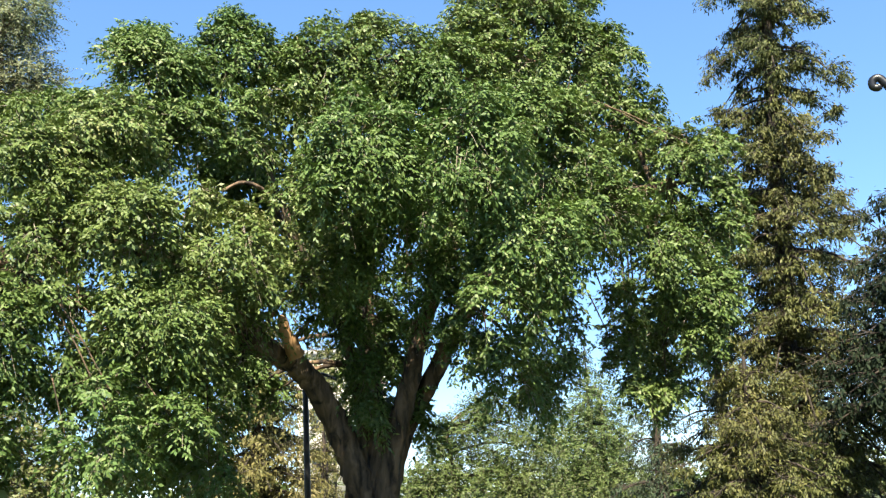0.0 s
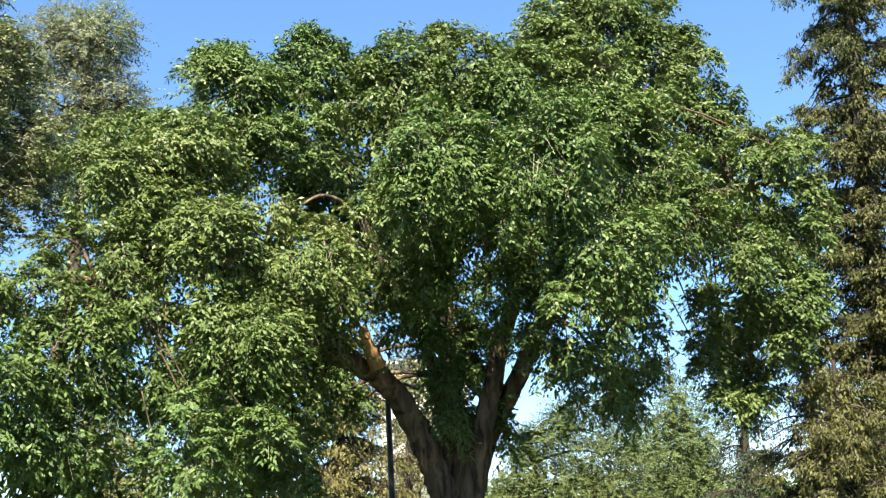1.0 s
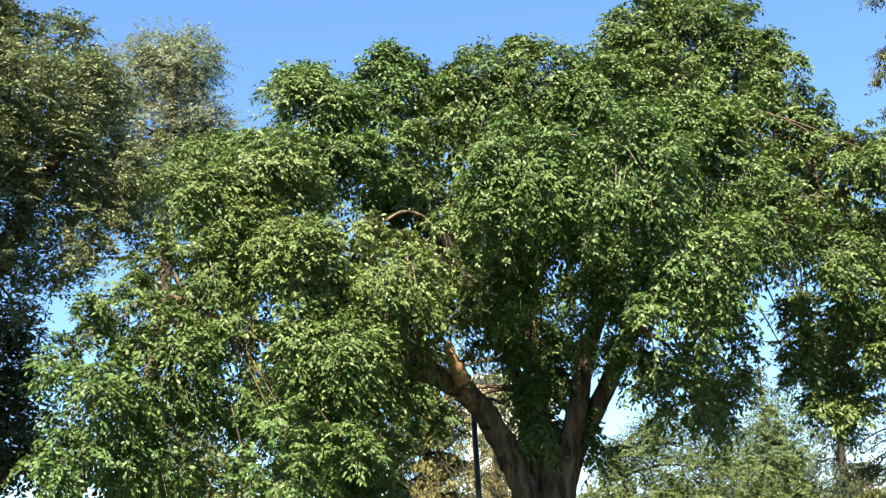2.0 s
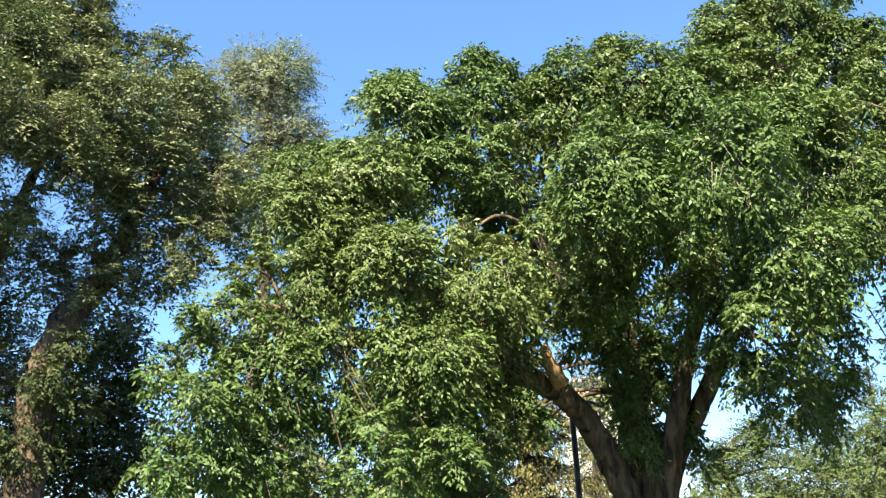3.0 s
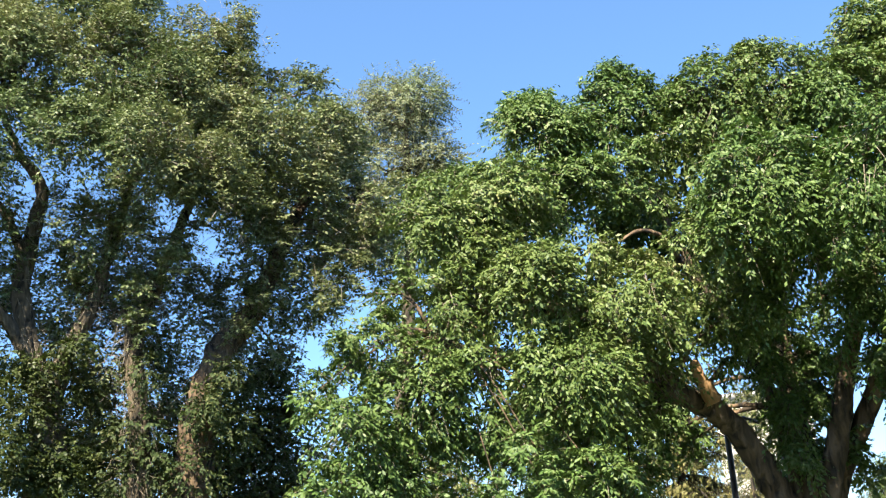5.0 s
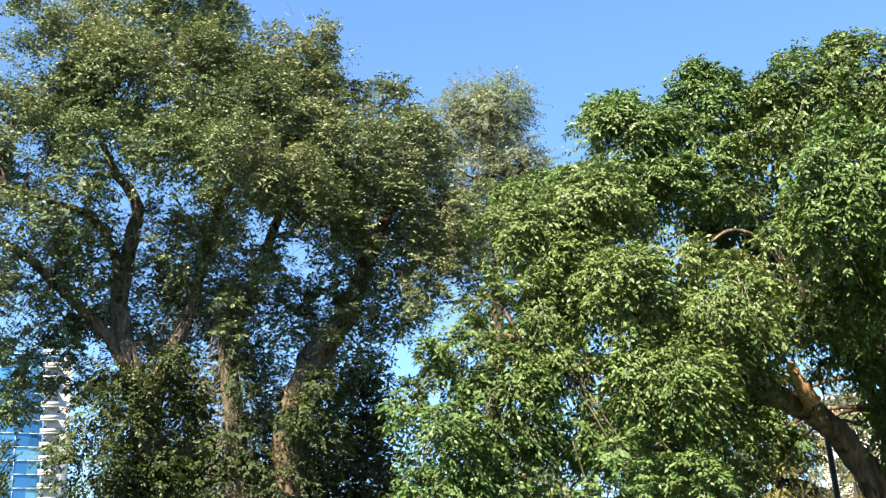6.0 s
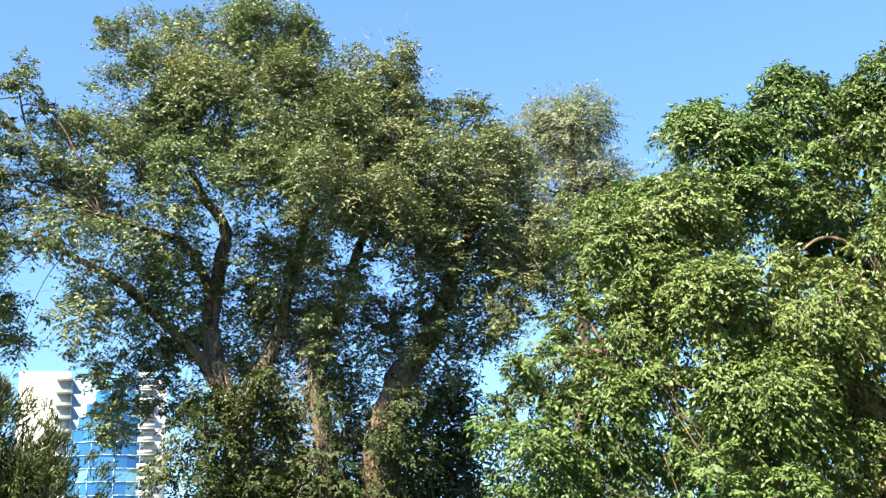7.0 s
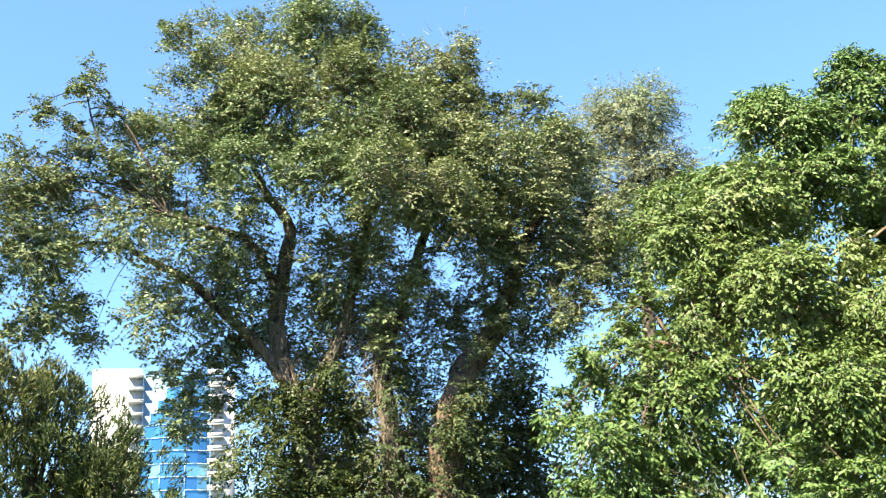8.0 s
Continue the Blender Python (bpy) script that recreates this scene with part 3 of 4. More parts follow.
lv, tw = foliage([(-3.88, 13.33, 6.68, 0.7), (-1.8, 13.78, 6.81, 0.87), (-0.55, 13.89, 6.94, 0.87), (0.72, 13.88, 7.03, 0.96),
     (1.79, 13.78, 6.77, 0.87), (2.6, 13.65, 5.71, 0.77), (-1.22, 13.85, 5.74, 0.77), (-0.13, 13.9, 5.93, 0.85),
     (0.94, 13.87, 5.62, 0.89), (1.93, 13.77, 5.62, 0.77), (3.09, 13.55, 4.72, 0.68), (2.93, 13.59, 3.83, 0.6),
     (-4.59, 13.12, 5.56, 0.93), (-3.64, 13.42, 4.82, 0.91), (-5.13, 12.92, 4.58, 0.68), (-2.65, 13.64, 4.29, 0.6),
     (0.5, 13.89, 4.78, 0.69), (1.22, 13.85, 4.27, 0.53), (-3.36, 13.49, 3.56, 0.82), (-4.22, 13.24, 3.57, 0.67),
     (-2.73, 13.63, 3.4, 0.37), (-3.55, 13.44, 2.56, 0.59), (-4.74, 13.07, 6.47, 0.71), (-2.74, 13.63, 6.52, 0.47),
     (-2.9, 13.6, 5.76, 0.46), (-5.5, 10.9, 2.5, 0.55), (-5.0, 11.3, 2.2, 0.5), (-3.6, 12.0, 2.4, 0.55), (-3.0, 12.3, 2.3, 0.5),
     (-5.1, 11.0, 3.2, 0.45), (-3.5, 12.1, 3.1, 0.5), (-1.1, 13.9, 3.4, 0.5), (-1.0, 13.9, 2.7, 0.42), (-1.2, 13.8, 4.2, 0.5),
     (-2.8, 13.0, 6.03, 0.4), (-2.4, 13.18, 5.91, 0.4), (-2.09, 13.24, 5.3, 0.36), (-2.02, 13.25, 4.85, 0.4), (-1.64, 13.4, 4.86, 0.35), (-1.77, 13.38, 5.63, 0.5)], 30, 0.125, 11, 0.36, 0.5, 0.55, darts, gap=0.3)
part("inner_foliage", lv, LEAF, elm, kind="stuff")
lv, tw = foliage([(-0.36, 13.1, 2.55, 0.21), (-0.43, 13.09, 2.86, 0.15), (-1.05, 12.66, 2.69, 0.16), (-0.25, 13.2, 2.31, 0.16)], 70, 0.075, 12, 0.25, 0.5, 0.55)
part("shoot_foliage", lv, LEAF, elm, kind="stuff")

old_elm = base("elm_tree", -12.3, 14.5, "tall old elm with several leaning trunks and thin olive leaves", "tree")
for pts, r, bark in (([(-12.96, 13.89, -0.1), (-12.96, 13.9, 2.1), (-12.96, 13.9, 4.29)], 0.36, BARK_OLD),
                     ([(-12, 14.73, -0.1), (-11.9, 14.8, 1.66), (-11.81, 14.88, 3.43)], 0.26, BARK_OLD),
                     ([(-11.41, 15.19, -0.1), (-11.28, 15.29, 1.64), (-11.14, 15.39, 3.39)], 0.40, BARK)):
    part("trunk", tidy(tube(pts, r * 1.1, r * 0.8, 20, 16, 0.17, 0.12)), bark, old_elm, smooth=True)


def brush(paths, r, n, spread=0.3):
    """Dead hanging twigs that stand off the stems in shaggy tufts."""
    c = np.concatenate([smooth_path(p, 8) for p in paths])
    p = c[rng.integers(0, len(c), n)] + rng.normal(0, 0.09, (n, 3))
    d = unit(rng.normal(0, 1, (n, 3)) * np.array([1, 1, 0.5]) - UP * 0.25)
    a = p + d * r
    m = a + d * (spread * (0.3 + 0.9 * rng.random((n, 1))))
    e = m + unit(d * 0.5 - UP + rng.normal(0, 0.4, (n, 3))) * (spread * (0.3 + 0.9 * rng.random((n, 1))))
    return join([stems(a, m, 0.004 + 0.006 * rng.random(n) ** 2), stems(m, e, 0.003 + 0.003 * rng.random(n))])


part("dead_twig_mass", brush([[(-11.82, 14.88, 3.24), (-11.85, 14.85, 4.63), (-11.93, 14.79, 5.87), (-11.7, 14.97, 6.6), (-11.32, 15.26, 7.9)], [(-12, 14.73, -0.1), (-11.9, 14.8, 1.66), (-11.81, 14.88, 3.43)]], 0.15, 1300), TWIG_OLD, old_elm, "shaggy pale dead twigs round the trunks", kind="stuff")
part("dead_twig_mass", brush([[(-13, 13.86, 4.2), (-12.82, 14.03, 5.4), (-12.5, 14.31, 6.32), (-12.32, 14.46, 7.18), (-12.06, 14.68, 8.51)], [(-11.15, 15.38, 3.19), (-11, 15.49, 4.57), (-10.73, 15.68, 5.57), (-10.27, 15.98, 6.28), (-9.9, 16.22, 7.22)], [(-12.94, 13.92, 4.29), (-13.13, 13.74, 5.31), (-13.34, 13.53, 6.57), (-13.23, 13.63, 7.76), (-13.16, 13.71, 8.55)]], 0.12, 1100, 0.25), TWIG_OLD, old_elm, "shaggy pale dead twigs round the trunks", kind="stuff")
elm_limb(old_elm, [(-12.94, 13.92, 4.29), (-13.13, 13.74, 5.31), (-13.34, 13.53, 6.57), (-13.23, 13.63, 7.76), (-13.16, 13.71, 8.55),
     (-13.47, 13.4, 9.24), (-13.69, 13.17, 10.05)],
     0.21, 0.05, [(-14.29, 12.52, 12.22, 0.8), (-14.49, 13.93, 13.01, 0.98), (-14.35, 12.46, 10.86, 1.01), (-13.39, 13.48, 11.03, 1.26),
     (-13.26, 12.9, 9.49, 0.97), (-13.61, 15.46, 13.6, 1.14), (-13.06, 15.93, 13.31, 0.74), (-13.99, 12.85, 11.62, 0.85),
     (-14.06, 15.05, 14.03, 0.48), (-14.64, 12.11, 12.55, 0.43)], kind="open")
elm_limb(old_elm, [(-13.32, 13.55, 6.78), (-13.33, 13.39, 7.51), (-13.48, 12.96, 8.16), (-13.64, 12.35, 8.27), (-13.88, 11.46, 8.37)],
     0.1, 0.04, [(-14.82, 11.4, 9.95, 0.76), (-14.24, 12.12, 9.2, 1.09), (-14.66, 11.2, 8.62, 0.79), (-14.51, 11.8, 10.09, 0.7),
     (-14.92, 10.42, 9.01, 0.84), (-15.21, 9.62, 8.96, 0.78), (-14.91, 9.9, 9.91, 0.51), (-14.64, 10.3, 10.74, 0.44),
     (-15.26, 9.92, 8.22, 0.88), (-14.93, 10.71, 8.24, 0.61), (-15.62, 8.89, 8.35, 0.88), (-14.67, 10.77, 10.25, 0.34)], kind="open")
elm_limb(old_elm, [(-13.88, 11.46, 8.37), (-14.4, 10.8, 9.1), (-14.67, 10.43, 9.87), (-14.8, 10.24, 10.79)],
     0.035, 0.012, [(-15.13, 9.76, 10.12, 0.3), (-14.91, 10.09, 10.6, 0.28), (-14.76, 10.31, 11.09, 0.2), (-14.57, 10.57, 10.33, 0.3), (-15.25, 9.56, 10.25, 0.18), (-14.28, 10.96, 10.15, 0.25)], kind="open")
elm_limb(old_elm, [(-13.2, 13.67, 5.41), (-13.41, 13.32, 6.08), (-13.75, 12.67, 6.76), (-13.85, 11.96, 7.22), (-14.08, 11.53, 7.47),
     (-14.4, 11.29, 7.7), (-14.77, 11.14, 7.99)],
     0.12, 0.04, [(-14.66, 12.55, 6.88, 0.59), (-14.84, 12.34, 5.93, 0.41), (-14.55, 12.68, 5.26, 0.54), (-14.42, 13.28, 7.96, 0.82),
     (-15.04, 11.78, 8.1, 0.52), (-15.67, 9.83, 7.29, 0.61), (-15.31, 10.38, 6.92, 0.46), (-15.01, 10.81, 6.38, 0.31),
     (-15.55, 10.03, 6.4, 0.38), (-14.41, 13.29, 6.09, 0.57), (-16.02, 9.25, 6.95, 0.66),
     (-14.46, 11.7, 5.89, 0.42), (-14.21, 12.31, 5.78, 0.48), (-13.97, 12.88, 5.97, 0.42), (-14.0, 12.85, 5.31, 0.42), (-14.33, 12.17, 5.08, 0.36), (-14.14, 12.39, 4.74, 0.3)], kind="open")
elm_limb(old_elm, [(-14.77, 11.14, 7.99), (-15.1, 10.5, 7.9), (-14.99, 9.97, 7.28), (-14.94, 10.04, 6.5)],
     0.03, 0.012, [(-15.22, 9.6, 6.48, 0.45), (-14.89, 10.12, 6.31, 0.42), (-14.68, 10.59, 6.1, 0.34), (-15.0, 9.95, 6.88, 0.45), (-15.24, 9.4, 5.97, 0.4), (-14.78, 10.45, 6.69, 0.36)], kind="open")
elm_limb(old_elm, [(-13, 13.86, 4.2), (-12.82, 14.03, 5.4), (-12.5, 14.31, 6.32), (-12.32, 14.46, 7.18), (-12.06, 14.68, 8.51),
     (-11.75, 14.93, 10.26)],
     0.19, 0.05, [(-11.73, 13.92, 10.74, 1.14), (-11.75, 13.24, 8.92, 0.97), (-10.99, 15.13, 11.55, 0.85), (-11.09, 14.43, 10, 1.07),
     (-11.8, 13.86, 7.8, 0.77), (-10.89, 13.92, 8.44, 0.96), (-10.99, 14.13, 7.34, 0.65), (-12.73, 13.83, 8.13, 0.48),
     (-10.51, 15.46, 11.89, 0.68), (-12.81, 14.03, 6.77, 0.42),
     (-10.39, 13.2, 8.68, 0.8), (-9.85, 13.85, 8.47, 0.75), (-9.52, 14.32, 7.68, 0.6)], kind="old")
elm_limb(old_elm, [(-11.82, 14.88, 3.24), (-11.85, 14.85, 4.63), (-11.93, 14.79, 5.87), (-11.7, 14.97, 6.6), (-11.32, 15.26, 7.9),
     (-10.8, 15.63, 9.6)],
     0.2, 0.06, [(-10.11, 15.97, 11.07, 0.79), (-10.45, 15.39, 10.24, 0.99), (-9.74, 15.61, 9.51, 1.12), (-10.22, 14.88, 8.41, 0.93),
     (-9.33, 16.55, 10.65, 0.67), (-10.58, 14.56, 7.03, 0.6), (-10.23, 14.81, 7.53, 0.61), (-12.39, 14.8, 6.38, 0.34),
     (-11.51, 14.36, 5.94, 0.36), (-11.41, 14.43, 6.55, 0.41)], kind="old")
elm_limb(old_elm, [(-11.15, 15.38, 3.19), (-11, 15.49, 4.57), (-10.73, 15.68, 5.57), (-10.27, 15.98, 6.28), (-9.9, 16.22, 7.22),
     (-9.4, 16.51, 8.52)],
     0.34, 0.1, [(-8.94, 16.54, 9.44, 0.92), (-9.3, 16.31, 8.21, 1.01), (-10.02, 15.43, 7.84, 0.83), (-8.61, 16.99, 8.09, 0.91),
     (-9.05, 16.93, 7.07, 0.69), (-9.8, 16.28, 6.77, 0.68), (-10.14, 16.3, 5.88, 0.52), (-8.4, 17.27, 7.1, 0.59),
     (-9.09, 16.68, 10.01, 0.55), (-10.68, 16.08, 6.7, 0.48), (-10.14, 15.35, 5.73, 0.32), (-9.85, 15.54, 6.33, 0.37),
     (-8.23, 16.68, 8.16, 0.6), (-8.61, 16.48, 7.41, 0.6), (-8.11, 16.85, 7.31, 0.5), (-8.85, 16.25, 6.64, 0.5), (-8.36, 16.61, 6.6, 0.42), (-7.83, 17.09, 8.33, 0.5)], kind="deep")
lv, tw = foliage([(-14.13, 14.57, 12.47, 1.23), (-13.07, 15.53, 12.33, 1.23), (-11.96, 16.4, 11.6, 1.15), (-10.92, 17.11, 10.73, 1.13),
     (-9.95, 17.69, 10.1, 0.94), (-13.46, 15.19, 10.76, 1.25), (-12.39, 16.08, 10.21, 1.29), (-11.28, 16.88, 9.62, 1.28),
     (-10.15, 17.58, 8.88, 1.15), (-9.18, 18.1, 8.4, 0.86), (-10.03, 17.65, 7.79, 0.91)], 14, 0.12, 10, 0.4, 0.3, 0.35, darts, gap=0.35)
part("inner_foliage", lv, LEAF_OLD, old_elm, kind="stuff")
lv, tw = foliage([(-12.01, 15.1, 5.4, 0.47), (-12.47, 14.34, 4.87, 0.41), (-11.74, 14.68, 4.2, 0.61), (-11.51, 14.99, 3.7, 0.61),
     (-11.99, 14.48, 3.53, 0.61), (-11.57, 15.07, 5.74, 0.36), (-11.44, 14.54, 5.14, 0.4), (-9.85, 16.71, 5.25, 0.34),
     (-10.6, 16.13, 4.98, 0.52), (-10.8, 15.27, 4.32, 0.55), (-10.86, 15.1, 3.44, 0.6), (-10.46, 15.62, 4.11, 0.61),
     (-10.28, 15.14, 5.12, 0.36), (-10.51, 14.98, 4.65, 0.42)], 50, 0.075, 11, 0.30, 0.4, 0.5, darts, gap=0.5)
# Dark leaf colour here paints the shade round the trunks.
part("creeper_foliage", lv, LEAF_SHADED, old_elm, "creeper leaves round the trunks, coloured dark for the shade there", kind="stuff")
lv, tw = foliage([(-12.98, 12.75, 4.59, 0.59), (-12.97, 12.48, 3.82, 0.77), (-12.78, 13.65, 4.84, 0.56), (-12.65, 13.77, 3.86, 0.65),
     (-12.93, 13.23, 3.67, 0.6), (-13.13, 13.17, 5.34, 0.41), (-12.71, 13.44, 5.31, 0.4), (-12.72, 13.29, 4.41, 0.5),
     (-12.49, 13.51, 3.45, 0.59), (-12.34, 13.92, 5.61, 0.35)], 70, 0.075, 11, 0.30, 0.4, 0.5, darts, gap=0.55, clump=0.4)
part("shoot_foliage", lv, LEAF_SHOOT, old_elm, "green shoots round the foot of the trunk", kind="stuff")
lv, tw = foliage([(-13.94, 12.31, 7.1, 0.75), (-13.91, 13.52, 6.9, 0.75), (-13.22, 14.47, 6.49, 0.86), (-12.61, 15.01, 5.59, 0.75),
     (-11.75, 15.69, 6.4, 1.08), (-10.53, 16.53, 6.09, 0.97), (-12.6, 14.75, 7.3, 0.97), (-13.97, 11.98, 5.73, 0.4),
     (-13.93, 11.08, 6.46, 0.59), (-14.54, 9.56, 6.4, 0.48), (-11.8, 15.65, 5.11, 0.74), (-13.24, 14.45, 5.2, 0.64),
     (-9.61, 16.97, 6.64, 0.75), (-13.49, 12.69, 8.15, 0.73), (-13.55, 13.03, 7.38, 0.73), (-13.13, 14.15, 7.29, 0.64),
     (-12.22, 14.94, 6.81, 0.64), (-11.23, 15.94, 6.79, 0.65), (-13.01, 14.53, 6.02, 0.48), (-13.82, 12.74, 6.32, 0.52),
     (-14.66, 9.37, 7.43, 0.78), (-12.79, 14.85, 4.45, 0.53), (-13.88, 10.62, 7.94, 0.6), (-13.62, 11.62, 7.82, 0.61),
     (-14.05, 13.66, 5.45, 0.48), (-14.16, 13.99, 6.59, 0.46), (-13.55, 14.58, 6.35, 0.41), (-13.98, 14.02, 5.16, 0.43),
     (-12.97, 14.7, 5.4, 0.43), (-13.94, 11.85, 4.83, 0.38), (-13.91, 11.27, 7.09, 0.4), (-12.97, 12.2, 8.64, 0.51),
     (-12.22, 14.02, 7.61, 0.83), (-10, 15.92, 7.4, 0.84), (-11.69, 14.98, 7.03, 0.53)], 54, 0.080, 11, 0.36, 0.1, 0.15, darts, gap=0.55, shell=0.33)
part("thin_foliage", lv, LEAF_OLD, old_elm, kind="stuff")
part("thin_twig_mass", tw, TWIG_OLD, old_elm, kind="stuff")

grey_tree = small_tree("poplar_tree", [(-11.08, 23.52, -0.1), (-11.08, 23.52, 3.46), (-10.64, 23.72, 7.5), (-10.49, 23.79, 10.14), (-10.47, 23.8, 12.8)],
    [(-10.39, 23.83, 13.52, 1.25), (-11.37, 23.38, 13.19, 1.03), (-9.99, 24, 12.24, 0.93), (-10.99, 23.56, 11.61, 1.12),
     (-10.02, 23.99, 10.83, 0.81), (-11.99, 23.07, 12.23, 0.9), (-10.63, 23.73, 10.01, 0.88), (-11.76, 23.19, 10.31, 1.02),
     (-10.04, 23.98, 9.47, 0.65), (-10.02, 23.99, 13.79, 0.89), (-9.63, 24.15, 11.86, 0.82), (-11.03, 23.54, 13.88, 0.69)], LEAF_GREY, 0.075, 66, "tall tree with thin silvery grey-green leaves behind the elms", r=0.28)
part("dead_limb", tidy(tube([(-9.39, 23.17, 7.72), (-9.43, 22.72, 8.61), (-9.53, 22.57, 9.31), (-9.62, 22.53, 9.75)], 0.12, 0.05, 8, 5)), BARK_OLD, grey_tree, "bare grey limb", smooth=True)

small_tree("ash_tree", [(4.7, 33.7, -0.1), (4.7, 33.7, 2), (4.7, 33.7, 4.4)],
    [(4.5, 33.7, 4.37, 0.91), (4.21, 33.74, 2.98, 1.36), (5.1, 33.61, 3.27, 1), (3.36, 33.83, 3.38, 0.91), (4.44, 33.71, 1.58, 1.63),
     (3.07, 33.86, 1.82, 1.27), (5.31, 33.58, 1.7, 1.09)], LEAF_FAR, 0.085, 54, "young light green tree across the lawn", per=9, twig=0.4, gap=0.5)
small_tree("ash_tree", [(0.0, 30, -0.1), (0.0, 30, 1.6), (-0.2, 30, 3.4)],
    [(0.46, 30, 3.31, 0.88), (-0.22, 30, 2.41, 0.96), (1.21, 29.98, 2.65, 0.88), (0.67, 29.99, 1.6, 1.28), (-0.73, 29.99, 1.67, 0.88),
     (1.77, 29.95, 1.7, 0.8), (0.81, 29.99, 3.92, 0.48), (-0.34, 30, 3.12, 0.67), (1.64, 29.95, 3.32, 0.64),
     (2.38, 29.91, 2.58, 0.77), (-1.27, 29.97, 1.78, 0.64), (1.93, 29.94, 1.84, 0.8),
     (0.81, 29.99, 3.84, 0.7), (1.62, 29.96, 4.11, 0.6), (2.26, 29.91, 3.13, 0.8), (-0.02, 30.0, 3.26, 0.6)], LEAF_FAR, 0.08, 68, "small green tree with an open crown", per=9, twig=0.4, gap=0.62)
small_tree("birch_tree", [(-2.9, 26.2, -0.1), (-2.9, 26.2, 2), (-2.9, 26.2, 4.4)],
    [(-3.24, 25.8, 4.9, 0.36), (-2.81, 25.85, 4.39, 0.36), (-3.02, 25.82, 5.31, 0.31), (-2.83, 25.85, 4.75, 0.53),
     (-3.08, 25.82, 3.12, 0.63), (-2.56, 25.87, 3.84, 0.42), (-3.23, 25.8, 2.33, 0.56), (-2.68, 25.86, 5.16, 0.31),
     (-3.8, 25.72, 3.83, 0.56)], LEAF_PALE, 0.08, 56, "thin pale birch behind the black lamp post", per=9, twig=0.3, r=0.07, gap=0.5)
small_tree("willow_shrub", [(-6.6, 15.6, -0.1), (-6.6, 15.6, 1.2), (-6.5, 15.6, 2.6)],
    [(-6.28, 15.8, 3.01, 0.41), (-6.4, 15.75, 2.27, 0.54), (-5.97, 15.92, 2.34, 0.41), (-6.22, 15.82, 3.34, 0.23),
     (-6.83, 15.57, 2.53, 0.55), (-5.81, 15.98, 1.92, 0.36), (-6.64, 15.65, 3.18, 0.36), (-7.06, 15.47, 3.03, 0.46),
     (-6.48, 15.71, 2.69, 0.45), (-5.91, 15.94, 2.83, 0.36), (-6.17, 15.84, 1.94, 0.54)], LEAF_PALE, 0.08, 62, "pale yellow-green shrub with thin upright twigs", per=9, r=0.06, gap=0.55)
small_tree("lilac_shrub", [(-12.4, 16.0, -0.1), (-12.3, 16.0, 1.2), (-12.2, 16.0, 2.6)],
    [(-11.02, 17.29, 4.73, 0.77), (-11.6, 16.9, 4.03, 0.88), (-10.6, 17.55, 4.05, 0.77), (-12.22, 16.46, 3.86, 0.66),
     (-11.01, 17.29, 3.45, 0.77), (-13.07, 15.79, 3.81, 0.55), (-13.56, 15.38, 3.74, 0.61), (-11.48, 16.99, 3.07, 0.99),
     (-12.76, 16.04, 3.06, 0.88), (-10.64, 17.52, 4.81, 0.55), (-10.47, 17.62, 3.31, 0.66), (-12.53, 16.22, 4.74, 0.5),
     (-13.22, 15.67, 4.46, 0.5), (-11.25, 17.14, 5.41, 0.5), (-10.68, 17.5, 5.59, 0.45), (-13.87, 15.1, 4.29, 0.66),
     (-12.01, 16.62, 4.81, 0.66), (-13.37, 15.54, 5.12, 0.44)], LEAF_SHADED, 0.115, 42, "green shrub under the old elm, its leaves coloured darker for shade", per=9, r=0.08, gap=0.45)


